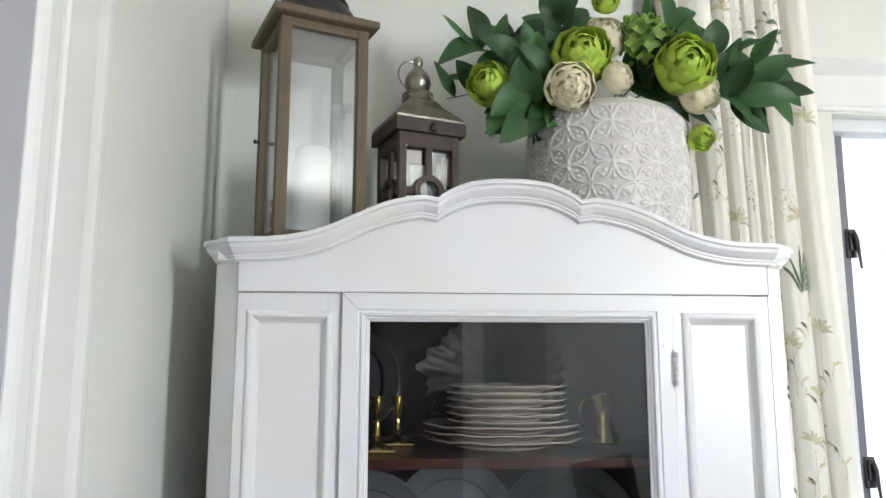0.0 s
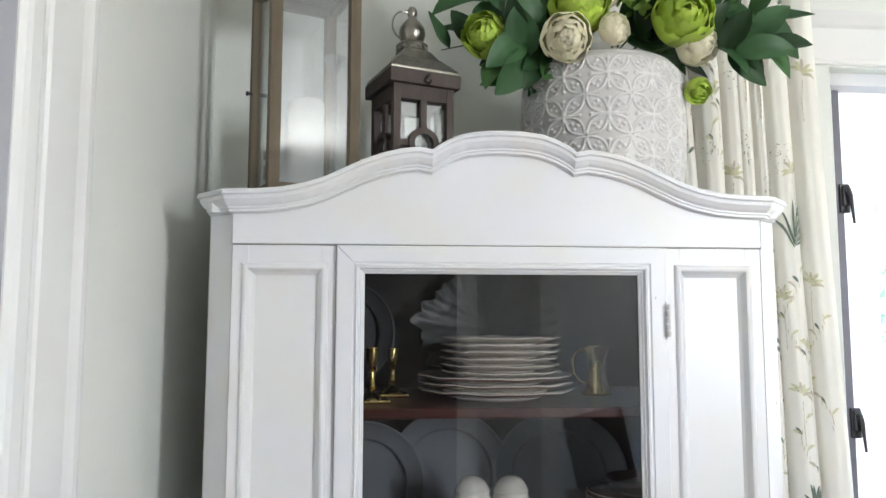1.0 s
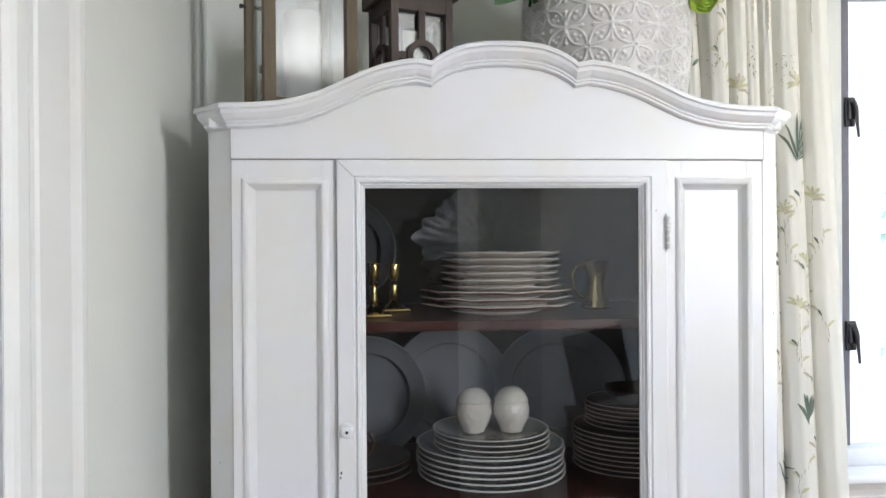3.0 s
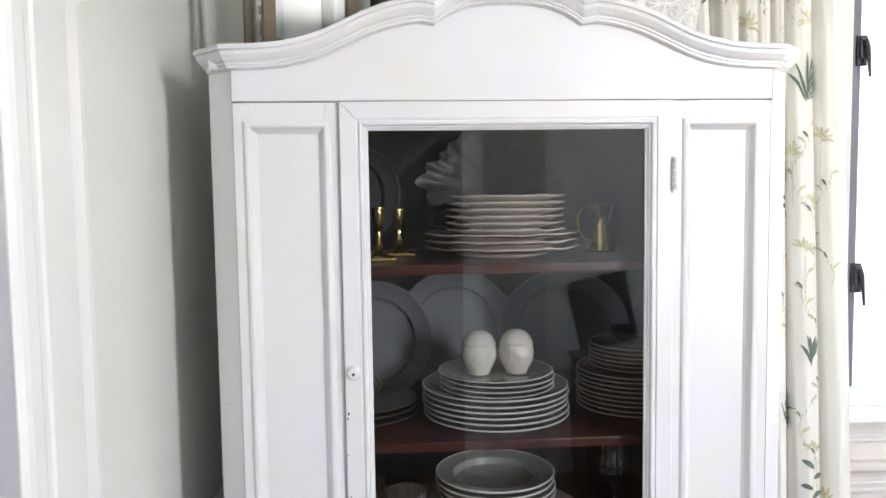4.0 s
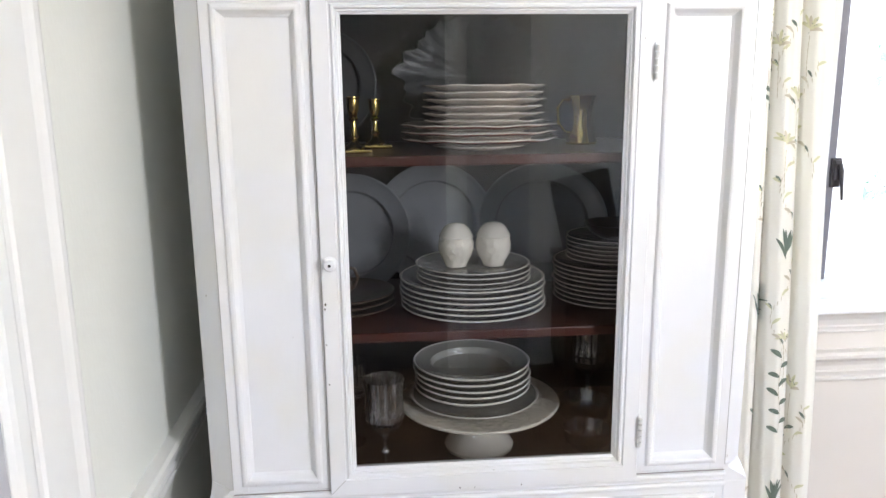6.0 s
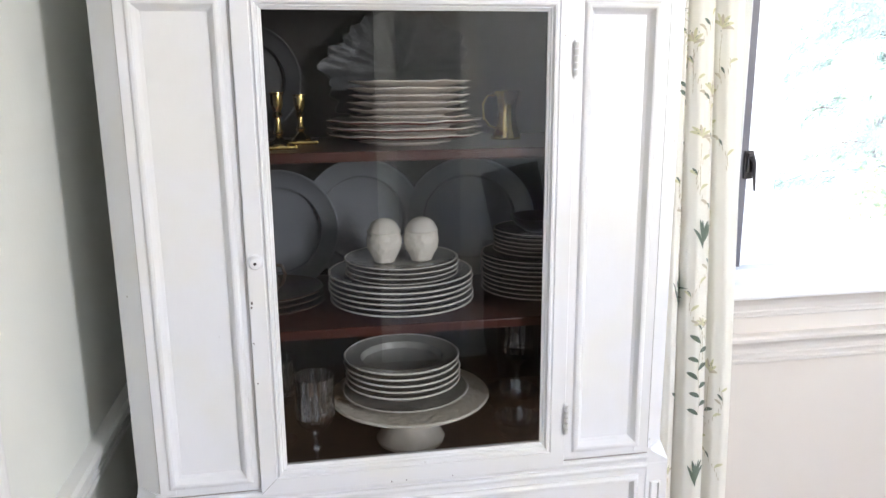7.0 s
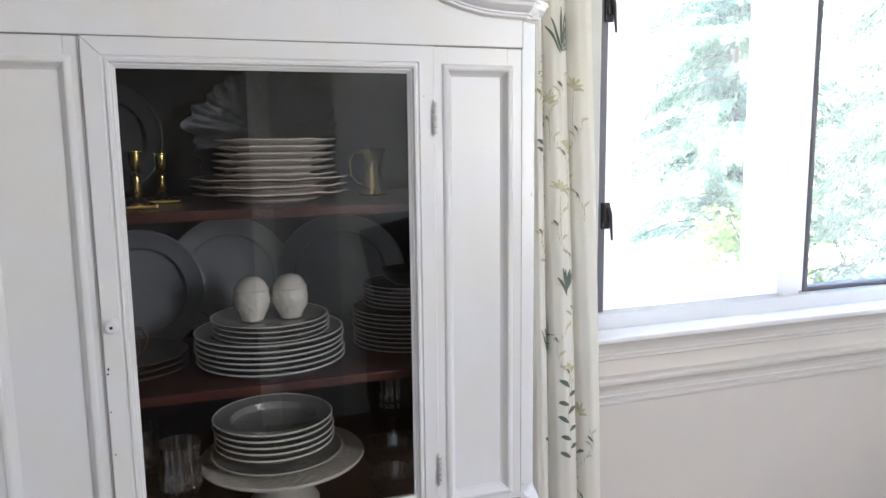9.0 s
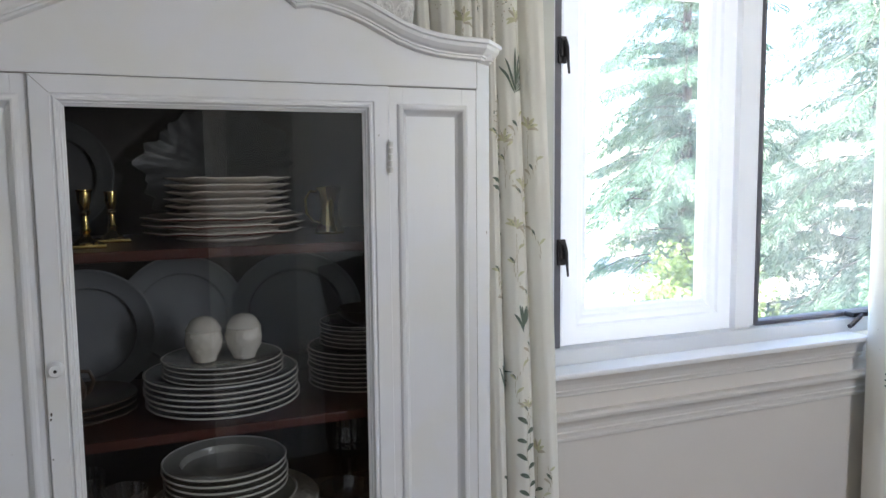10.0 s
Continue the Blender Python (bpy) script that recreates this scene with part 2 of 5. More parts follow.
# ---- building helpers ----
def link(name, bm, mat, smooth=False):
    bmesh.ops.recalc_face_normals(bm, faces=bm.faces)
    me = bpy.data.meshes.new(name)
    bm.to_mesh(me)
    bm.free()
    me.materials.append(mat)
    if smooth:
        for p in me.polygons:
            p.use_smooth = True
        try:
            me.set_sharp_from_angle(angle=radians(38))
        except AttributeError:
            pass
    return new(name, me)


def part(name, bm, mat, parent, label="", smooth=False):
    ob = link(name, bm, mat, smooth)
    ob.parent = parent
    if label:
        tagged(ob, label)
    return ob


def thing(name, label, category, m=None, group="", kind=""):
    ob = new(name)
    ob.empty_display_size = 0.05
    if m is not None:
        ob.matrix_basis = m
    return tagged(ob, label, category, group, kind)


def solo(name, bm, mat, label, category, m=None, group="", kind="", smooth=False):
    ob = link(name, bm, mat, smooth)
    if m is not None:
        ob.matrix_basis = m
    return tagged(ob, label, category, group, kind)


def box(x0, x1, y0, y1, z0, z1, bevel=0.0, bm=None):
    bm = bm or bmesh.new()
    vs = [bm.verts.new((x, y, z)) for x in (x0, x1) for y in (y0, y1) for z in (z0, z1)]
    fs = [bm.faces.new([vs[i] for i in f]) for f in ((0, 1, 3, 2), (4, 6, 7, 5), (0, 4, 5, 1), (2, 3, 7, 6), (0, 2, 6, 4), (1, 5, 7, 3))]
    if bevel:
        es = list({e for f in fs for e in f.edges})
        bmesh.ops.bevel(bm, geom=es, offset=bevel, segments=2, profile=0.6, affect="EDGES")
    return bm


def prism(outline, y0, y1, bevel=0.0):
    """An outline in x, z, given depth along y."""
    bm = bmesh.new()
    a = [bm.verts.new((x, y0, z)) for x, z in outline]
    b = [bm.verts.new((x, y1, z)) for x, z in outline]
    n = len(a)
    front = bm.faces.new(a)
    bm.faces.new(b[::-1])
    for i in range(n):
        bm.faces.new((a[i], b[i], b[(i + 1) % n], a[(i + 1) % n]))
    if bevel:
        bmesh.ops.bevel(bm, geom=list(front.edges), offset=bevel, segments=2, profile=0.6, affect="EDGES")
    return bm


def plan_prism(outline, z0, z1):
    bm = bmesh.new()
    a = [bm.verts.new((x, y, z0)) for x, y in outline]
    b = [bm.verts.new((x, y, z1)) for x, y in outline]
    n = len(a)
    bm.faces.new(a[::-1])
    bm.faces.new(b)
    for i in range(n):
        bm.faces.new((a[i], a[(i + 1) % n], b[(i + 1) % n], b[i]))
    return bm


def lathe(profile, seg=40, wave=None, bm=None, at=(0, 0, 0)):
    """Profile of (r, z) turned about z. wave(angle, r, z) -> (dr, dz)."""
    bm = bm or bmesh.new()
    rings = []
    for r, z in profile:
        if r < 1e-6:
            rings.append([bm.verts.new((at[0], at[1], at[2] + z))])
            continue
        ring = []
        for i in range(seg):
            a = 2 * math.pi * i / seg
            dr, dz = wave(a, r, z) if wave else (0, 0)
            ring.append(bm.verts.new((at[0] + (r + dr) * math.cos(a), at[1] + (r + dr) * math.sin(a), at[2] + z + dz)))
        rings.append(ring)
    for p, q in zip(rings, rings[1:]):
        for i in range(seg):
            j = (i + 1) % seg
            if len(p) == 1 and len(q) > 1:
                bm.faces.new((p[0], q[i], q[j]))
            elif len(q) == 1 and len(p) > 1:
                bm.faces.new((p[i], q[0], p[j]))
            elif len(p) > 1:
                bm.faces.new((p[i], q[i], q[j], p[j]))
    return bm


def tube(points, r, seg=8, bm=None, taper=1.0):
    bm = bm or bmesh.new()
    pts = [Vector(p) for p in points]
    rings = []
    for i, p in enumerate(pts):
        d = (pts[min(i + 1, len(pts) - 1)] - pts[max(i - 1, 0)]).normalized()
        u = d.orthogonal().normalized() if i == 0 else (u - d * u.dot(d)).normalized()
        v = d.cross(u)
        k = r * (1 + (taper - 1) * i / max(1, len(pts) - 1))
        rings.append([bm.verts.new(p + k * (math.cos(2 * math.pi * s / seg) * u + math.sin(2 * math.pi * s / seg) * v)) for s in range(seg)])
    for a, b in zip(rings, rings[1:]):
        for s in range(seg):
            bm.faces.new((a[s], a[(s + 1) % seg], b[(s + 1) % seg], b[s]))
    bm.faces.new(rings[0][::-1])
    bm.faces.new(rings[-1])
    return bm


def frame_moulding(x0, x1, z0, z1, profile, bm=None):
    """A mitred picture-frame moulding round a rectangle in the x, z plane. Profile of (inwards, y)."""
    bm = bm or bmesh.new()
    loops = []
    for cx, cz, sx, sz in ((x0, z0, 1, 1), (x1, z0, -1, 1), (x1, z1, -1, -1), (x0, z1, 1, -1)):
        loops.append([bm.verts.new((cx + sx * i, y, cz + sz * i)) for i, y in profile])
    n = len(profile)
    for k in range(4):
        a, b = loops[k], loops[(k + 1) % 4]
        for i in range(n - 1):
            bm.faces.new((a[i], b[i], b[i + 1], a[i + 1]))
        bm.faces.new((a[n - 1], b[n - 1], b[0], a[0]))
    return bm


def sweep(path, profile, closed_ends=True, bm=None):
    """A moulding along plan points (x, y, z); profile of (outwards, up); outwards is to the right of the way."""
    bm = bm or bmesh.new()
    rings = []
    for i, (x, y, z) in enumerate(path):
        ds = []
        for a, b in ((i - 1, i), (i, i + 1)):
            if 0 <= a and b < len(path):
                d = Vector((path[b][0] - path[a][0], path[b][1] - path[a][1]))
                if d.length > 1e-6:
                    ds.append(d.normalized())
        ns = [Vector((d.y, -d.x)) for d in ds]
        m = ns[0] if len(ns) == 1 else (ns[0] + ns[1]) / (1 + ns[0].dot(ns[1]))
        rings.append([bm.verts.new((x + m.x * o, y + m.y * o, z + h)) for o, h in profile])
    n = len(profile)
    for a, b in zip(rings, rings[1:]):
        for i in range(n):
            j = (i + 1) % n
            bm.faces.new((a[i], b[i], b[j], a[j]))
    if closed_ends:
        bm.faces.new(rings[0])
        bm.faces.new(rings[-1][::-1])
    return bm


# ---- the room ----
WX, BY = -0.565, 0.46          # side wall, back wall
RX, FY, CZ = 3.7, -2.6, 2.55   # far side, rear, ceiling
WIN = (0.845, 2.42, 0.94, 2.078)
T = 0.16


def wall_with_hole(name, axis, at, thick, a0, a1, z0, z1, hole, mat, label):
    """A wall along an axis with one opening right through it."""
    bm = bmesh.new()
    h0, h1, v0, v1 = hole
    for p0, p1, q0, q1 in ((a0, h0, z0, z1), (h1, a1, z0, z1), (h0, h1, z0, v0), (h0, h1, v1, z1)):
        if axis == "x":
            box(p0, p1, at, at + thick, q0, q1, bm=bm)
        else:
            box(at, at + thick, p0, p1, q0, q1, bm=bm)
    return solo(name, bm, mat, label, "wall", kind="structure")


wall_with_hole("wall_north", "x", BY, T, WX - T, RX + T, 0, CZ, WIN, PAPER_X, "pale green-grey ribbed wallpaper wall")
solo("wall_west", box(WX - T, WX, FY, BY, 0, CZ), PAPER_Y, "pale green-grey ribbed wallpaper side wall", "wall", kind="structure")
solo("wall_east", box(RX, RX + T, FY, BY, 0, CZ), PLASTER, "plain pale painted wall", "wall", kind="structure")
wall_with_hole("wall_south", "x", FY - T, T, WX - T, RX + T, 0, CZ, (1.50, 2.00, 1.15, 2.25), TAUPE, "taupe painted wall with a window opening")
solo("ceiling", box(WX - T, RX + T, FY - T, BY + T, CZ, CZ + 0.1), PLASTER, "plain white ceiling", "ceiling", kind="structure")
solo("floor", box(WX - T, RX + T, FY - T, BY + T, -0.1, 0), FLOORWOOD, "brown wooden floor", "floor", kind="structure")

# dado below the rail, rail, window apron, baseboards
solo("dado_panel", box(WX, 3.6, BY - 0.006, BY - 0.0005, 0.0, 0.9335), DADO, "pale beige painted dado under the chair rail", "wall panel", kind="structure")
RAIL = [(0, 0), (0.008, 0.0), (0.011, 0.004), (0.011, 0.010), (0.007, 0.013), (0.007, 0.018), (0.012, 0.020), (0.013, 0.026), (0.009, 0.029), (0.010, 0.040), (0.014, 0.050), (0.021, 0.057),
        (0.026, 0.062), (0.026, 0.070), (0.021, 0.076), (0, 0.078)]
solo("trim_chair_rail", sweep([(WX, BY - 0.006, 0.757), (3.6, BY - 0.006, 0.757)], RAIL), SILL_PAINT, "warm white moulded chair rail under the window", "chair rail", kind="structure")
solo("trim_chair_rail", sweep([(WX, -0.2045, 0.757), (WX, BY - 0.036, 0.757)], RAIL), TRIM, "white moulded chair rail on the side wall", "chair rail", kind="structure")
solo("dado_panel", box(WX + 0.0005, WX + 0.005, -0.2045, BY - 0.0065, 0.0, 0.79), PAPER_Y, "pale wallpaper below the chair rail", "wall panel", kind="structure")
BASE = [(0, 0), (0.016, 0), (0.016, 0.10), (0.010, 0.12), (0, 0.125)]
solo("baseboard", sweep([(WX, BY - 0.006, 0), (3.6, BY - 0.006, 0)], BASE), TRIM, "white painted baseboard", "baseboard", kind="structure")
APRON = [(0, 0), (0.008, 0.0), (0.010, 0.004), (0.007, 0.007), (0.007, 0.010), (0.012, 0.012), (0.013, 0.017), (0.010, 0.020), (0.013, 0.034), (0.020, 0.046), (0.030, 0.055), (0, 0.056)]
solo("trim_window_head", sweep([(0.70, BY, 2.082), (2.30, BY, 2.082)], [(0, 0), (0.014, 0), (0.016, 0.006), (0.012, 0.014), (0.012, 0.085), (0.018, 0.092), (0.030, 0.112), (0.034, 0.120), (0, 0.122)]), TRIM,
     "white moulded head casing over the window", "window casing", kind="structure")
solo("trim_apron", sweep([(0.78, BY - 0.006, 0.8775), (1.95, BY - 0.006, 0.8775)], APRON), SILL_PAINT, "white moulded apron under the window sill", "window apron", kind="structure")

# door casing on the side wall
CAS = [(0.0, 0.0), (0.0, 0.006), (0.008, 0.012), (0.018, 0.015), (0.030, 0.015), (0.040, 0.0125), (0.050, 0.0105), (0.128, 0.0105), (0.134, 0.008), (0.146, 0.008),
       (0.151, 0.0115), (0.158, 0.0135), (0.180, 0.0135), (0.188, 0.011), (0.195, 0.006), (0.195, 0.0)]


def casing(y_far, z_top):
    bm = bmesh.new()
    lo = [bm.verts.new((WX + 0.001 + h, y_far - w, 0.0)) for w, h in reversed(CAS)]
    hi = [bm.verts.new((WX + 0.001 + h, y_far - w, z_top)) for w, h in reversed(CAS)]
    n = len(lo)
    for i in range(n):
        bm.faces.new((lo[i], lo[(i + 1) % n], hi[(i + 1) % n], hi[i]))
    bm.faces.new(lo)
    bm.faces.new(hi)
    return bm


solo("trim_door_casing", casing(-0.205, 2.54), TRIM, "white moulded door casing on the side wall", "door casing", kind="structure")
solo("door_1", box(WX + 0.001, WX + 0.006, -1.15, -0.402, 0.0, 2.54), material("grey_lavender_paint", (0.42, 0.42, 0.45), 0.5), "grey painted door leaf inside its casing", "door", kind="structure")

# what the cabinet's door mirrors: a cased door on the rear wall
rear = solo("door_2", box(0.27, 0.59, FY + 0.002, FY + 0.03, 0.0, 2.05, 0.004), material("rear_door_paint", (0.46, 0.46, 0.46), 0.5), "pale painted door on the rear wall", "door", kind="structure")
for c0, c1 in ((0.165, 0.27), (0.59, 0.685)):
    solo("trim_door_casing", box(c0, c1, FY + 0.001, FY + 0.022, 0, 2.15, 0.004), TRIM, "white door casing on the rear wall", "door casing", kind="structure")
solo("wall_panel", box(0.685, 1.465, FY + 0.0005, FY + 0.005, 0.0, CZ), material("pale_blue_paint", (0.78, 0.80, 0.82), 0.7, vary=0.05, scale=2, bump=0.05), "pale blue-grey wall beside the rear door", "wall panel", kind="structure")


def sideboard():
    sb = thing("sideboard", "dark low sideboard against the rear wall", "sideboard", pose(1.09, FY + 0.17, 0))
    part("body", box(-0.37, 0.37, -0.155, 0.155, 0.08, 0.62, 0.003), DARKWARE, sb)
    part("top", box(-0.385, 0.385, -0.16, 0.17, 0.62, 0.645, 0.004), DARKWARE, sb)
    for x in (-0.34, 0.34):
        for y in (-0.125, 0.125):
            part("leg", box(x - 0.02, x + 0.02, y - 0.02, y + 0.02, 0, 0.08, 0.002), DARKWARE, sb)
    pn = thing("screen", "thin black screen leaning askew on the dark sideboard", "screen", pose(0.768, FY + 0.045, 0.6455, 0, -12, 0))
    part("body", box(0, 0.305, -0.010, 0.010, 0.0, 0.36, 0.003), IRON, pn)
    part("panel", box(0.012, 0.293, 0.0102, 0.013, 0.012, 0.348, 0.001), IRON, pn)


sideboard()


# ---- the window ----
def window():
    x0, x1, z0, z1 = WIN
    win = thing("window_1", "white casement window with dark bronze latches", "window", kind="structure")
    fr = box(x0, 0.868, 0.50, 0.60, z0, z1)
    box(x1 - 0.02, x1, 0.50, 0.60, z0, z1, bm=fr)
    box(0.868, x1 - 0.02, 0.50, 0.60, z1 - 0.03, z1, bm=fr)
    box(0.868, x1 - 0.02, 0.512, 0.60, z0, 0.985, 0.003, bm=fr)
    box(1.515, 1.575, 0.530, 0.60, 0.985, z1 - 0.03, 0.003, bm=fr)
    part("window_frame", fr, GLARE_WHITE, win)
    part("stop_bead", box(0.8685, 0.890, 0.530, 0.552, 0.986, z1 - 0.031, 0.002), GLARE_WHITE, win)
    part("stop_bead", box(0.8685, 0.880, 0.512, 0.528, 0.986, z1 - 0.031, 0.002), GLARE_WHITE, win)
    part("weather_strip", box(0.8905, 0.912, 0.535, 0.552, 0.986, z1 - 0.031), SCREEN, win, "dark weather strip along the hinge side")
    sash = bmesh.new()
    prof = [(0, 0.600), (0, 0.548), (0.004, 0.545), (0.050, 0.545), (0.056, 0.552), (0.070, 0.556), (0.078, 0.564), (0.090, 0.566), (0.094, 0.575), (0.094, 0.600)]
    frame_moulding(0.920, 1.510, 0.988, z1 - 0.032, prof, sash)
    s = part("sash", sash, GLARE_WHITE, win, "white sash with a moulded inner edge")
    part("pane", box(1.008, 1.422, 0.578, 0.582, 1.076, z1 - 0.12), PANE, s).visible_shadow = False
    sc = bmesh.new()
    frame_moulding(1.608, 2.395, 0.986, z1 - 0.032, [(0, 0.575), (0, 0.548), (0.003, 0.545), (0.013, 0.545), (0.016, 0.553), (0.016, 0.575)], sc)
    s2 = part("sash", sc, SCREEN, win, "second light in a thin dark frame")
    part("pane", box(1.622, 2.381, 0.562, 0.565, 1.000, z1 - 0.046), PANE, s2).visible_shadow = False
    part("glazing_liner", box(1.5755, 1.6075, 0.550, 0.60, 0.988, z1 - 0.032, 0.002), GLARE_WHITE, win)
    for z in (1.778, 1.247):
        la = part("latch", box(0.900, 0.924, 0.527, 0.5345, z - 0.034, z + 0.036, 0.003), IRON, win, "dark bronze casement latch")
        part("boss", box(0.903, 0.921, 0.519, 0.5275, z - 0.018, z + 0.031, 0.004), IRON, la)
        arm = tube([(0.912, 0.516, z + 0.022), (0.915, 0.511, z + 0.006), (0.917, 0.510, z - 0.026), (0.920, 0.509, z - 0.062)], 0.0065, 8, taper=0.45)
        part("lever", arm, IRON, la, smooth=True)
    cr = part("crank", box(1.985, 2.055, 0.506, 0.5445, 0.987, 1.003, 0.004), IRON, win, "dark bronze window crank")
    part("crank_handle", tube([(2.03, 0.515, 0.995), (2.00, 0.498, 0.990), (1.96, 0.490, 0.972), (1.945, 0.489, 0.966)], 0.0075, 8), IRON, cr)
    part("window_sill", box(0.78, 1.95, 0.412, 0.4985, 0.934, 0.949, 0.005), SILL_WHITE, win, "white projecting window sill")
    return win


window()
rw = thing("window_2", "white rear window that lights the room", "window", kind="structure")
part("window_frame", frame_moulding(1.50, 2.00, 1.15, 2.25, [(0, -2.76), (0, -2.60), (0.03, -2.60), (0.03, -2.76)]), TRIM, rw)


# ---- the china cabinet ----
TOP = [(0.0, 1.782), (0.03, 1.781), (0.06, 1.777), (0.085, 1.768), (0.105, 1.757), (0.113, 1.750), (0.120, 1.751), (0.135, 1.754), (0.16, 1.751), (0.19, 1.744),
       (0.22, 1.733), (0.25, 1.719), (0.28, 1.705), (0.31, 1.695), (0.345, 1.688), (0.38, 1.685), (0.421, 1.684)]


def crest(x):
    x = abs(x)
    for (a, za), (b, zb) in zip(TOP, TOP[1:]):
        if x <= b:
            return za + (zb - za) * (x - a) / (b - a)
    return TOP[-1][1]


def china_cabinet():
    cab = thing("china_cabinet", "white painted wooden china cabinet with a glazed door and scalloped crest", "cabinet")
    CH, SX, D = 0.421, 0.463, 0.435
    # upper box: sides with a chamfered front post, open inside
    for s in (-1, 1):
        out = [(s * SX, 0.036), (s * CH, 0.0), (s * 0.4215, 0.022), (s * 0.437, 0.045), (s * 0.437, D), (s * SX, D)]
        part("side_panel", plan_prism(out if s < 0 else out[::-1], 0.80, 1.6500), CAB, cab)
        part("stop", lambs_tongue(s, CH, SX), CAB, cab, "curved stop at the foot of the chamfer")
        # stile and inner board between post and door
        x0, x1 = (s * 0.262, s * CH) if s > 0 else (s * CH, s * 0.262)
        p0, p1 = (0.277, 0.404) if s > 0 else (-0.406, -0.2735)
        o = 0.010
        st = box(x0, p0 + o, 0.0, 0.022, 0.797, 1.601, 0.0012)
        box(p1 - o, x1, 0.0, 0.022, 0.797, 1.601, 0.0012, bm=st)
        box(p0 + o, p1 - o, 0.0002, 0.022, 0.797, 0.808 + o, bm=st)
        box(p0 + o, p1 - o, 0.0002, 0.022, 1.574 - o, 1.601, bm=st)
        part("stile", st, CAB, cab)
        part("panel", box(p0 + o, p1 - o, 0.0095, 0.0205, 0.808 + o, 1.574 - o), CAB, cab, "flat recessed panel")
        prof = [(0, 0.001), (0, -0.0015), (0.003, -0.0042), (0.007, -0.0050), (0.010, -0.0042), (0.012, -0.0005), (0.0155, 0.0055), (0.0195, 0.0092), (0.0195, 0.0098), (0.010, 0.0098), (0.009, 0.001)]
        part("panel_moulding", frame_moulding(p0, p1, 0.808, 1.574, prof), CAB, cab)
    part("back_board", box(-0.437, 0.437, D - 0.012, D, 0.05, 1.672), INSIDE, cab, "dark stained back board")
    for s in (-1, 1):
        part("lining", box(s * 0.4365 if s < 0 else 0.4335, s * 0.4335 if s < 0 else 0.4365, 0.023, D - 0.013, 0.785, 1.655), INSIDE, cab, "dark stained inner side")
    part("inner_top", box(-0.436, 0.436, 0.024, D - 0.012, 1.645, 1.656), INSIDE, cab)
    part("top_board", box(-0.456, 0.456, 0.004, D, 1.651, 1.675, 0.003), CAB, cab)
    # crest board with its scalloped upper edge
    n = 96
    xs = [-CH + 2 * CH * i / n for i in range(n + 1)]
    outline = [(-CH, 1.603)] + [(CH, 1.603)] + [(x, crest(x) - 0.006) for x in reversed(xs)]
    part("crest_board", prism(outline, -0.004, 0.020, 0.0012), CAB, cab)
    prof = [(-0.004, 0.0), (0.024, 0.0), (0.0265, -0.0025), (0.0265, -0.0075), (0.0225, -0.0095), (0.0215, -0.015), (0.0165, -0.022), (0.0125, -0.0255), (0.0125, -0.0285),
            (0.0095, -0.0292), (0.0095, -0.0330), (0.0045, -0.0355), (-0.004, -0.0355)]
    lead = [(-0.457, D, 1.684), (-0.457, 0.036, 1.684), (-CH, -0.003, 1.684)]
    tail = [(CH, -0.003, 1.684), (0.457, 0.036, 1.684), (0.457, D, 1.684)]
    knots = sorted(set([round(-0.41 + 0.82 * i / 200, 4) for i in range(201)] + [-0.113, 0.113]))
    part("crest_moulding", sweep(lead + [(x, -0.004, crest(x)) for x in knots] + tail, prof), CAB, cab)
    # waist mouldings and the lower body
    bead = [(0, 0), (0.004, 0), (0.0065, 0.003), (0.0065, 0.007), (0.004, 0.010), (0, 0.010)]
    part("waist_rail", box(-CH, CH, 0.001, 0.022, 0.745, 0.796), CAB, cab)
    for z in (0.781, 0.764):
        part("bead", sweep([(-CH, 0.001, z), (CH, 0.001, z)], bead), CAB, cab)
    part("lower_body", box(-SX, SX, 0.002, D - 0.013, 0.08, 0.7445, 0.002), CAB, cab)
    for s in (-1, 1):
        part("post", box(min(s * CH, s * SX), max(s * CH, s * SX), 0.0, 0.03, 0.0, 0.772, 0.002), CAB, cab)
        part("post_panel", frame_moulding(min(s * 0.430, s * 0.449), max(s * 0.430, s * 0.449), 0.12, 0.735, [(0, 0.001), (0, -0.003), (0.0025, -0.004), (0.004, 0.001)]), CAB, cab)
    prof = [(0, 0.003), (0, -0.004), (0.004, -0.0075), (0.009, -0.0075), (0.013, -0.002), (0.0145, 0.003)]
    part("drawer_front", frame_moulding(-0.405, 0.405, 0.50, 0.752, prof), CAB, cab)
    for x0, x1 in ((-0.405, -0.01), (0.01, 0.405)):
        part("lower_door", frame_moulding(x0, x1, 0.14, 0.47, prof), CAB, cab)
    part("plinth", box(-SX - 0.008, SX + 0.008, -0.008, D, 0.0, 0.09, 0.004), CAB, cab)
    part("cabinet_floor", box(-0.4325, 0.4325, 0.024, D - 0.014, 0.766, 0.780), INSIDE, cab, "dark stained cabinet floor")
    for z in (1.345, 1.05):
        part("shelf", box(-0.4325, 0.4325, 0.045, D - 0.014, z - 0.017, z, 0.003), MAHOGANY, cab, "red-brown mahogany shelf")
    # hairline joints where boards meet, dark with old grime
    def seam(x0, x1, z0, z1, y):
        part("seam", box(x0, x1, y, y + 0.004, z0, z1), JOINT, cab, "thin dark joint between boards")
    for s in (-1, 1):
        seam(s * 0.2614 - 0.0006, s * 0.2614 + 0.0006, 0.797, 1.602, -0.0015)
        seam(s * CH - 0.0003, s * CH + 0.0003, 0.803, 1.601, -0.0006)
        seam(s * CH - 0.0003, s * CH + 0.0003, 1.602, 1.650, -0.0046)
    seam(-CH, CH, 1.6013, 1.6028, -0.0015)
    seam(-CH, CH, 0.7798, 0.7810, -0.0006)
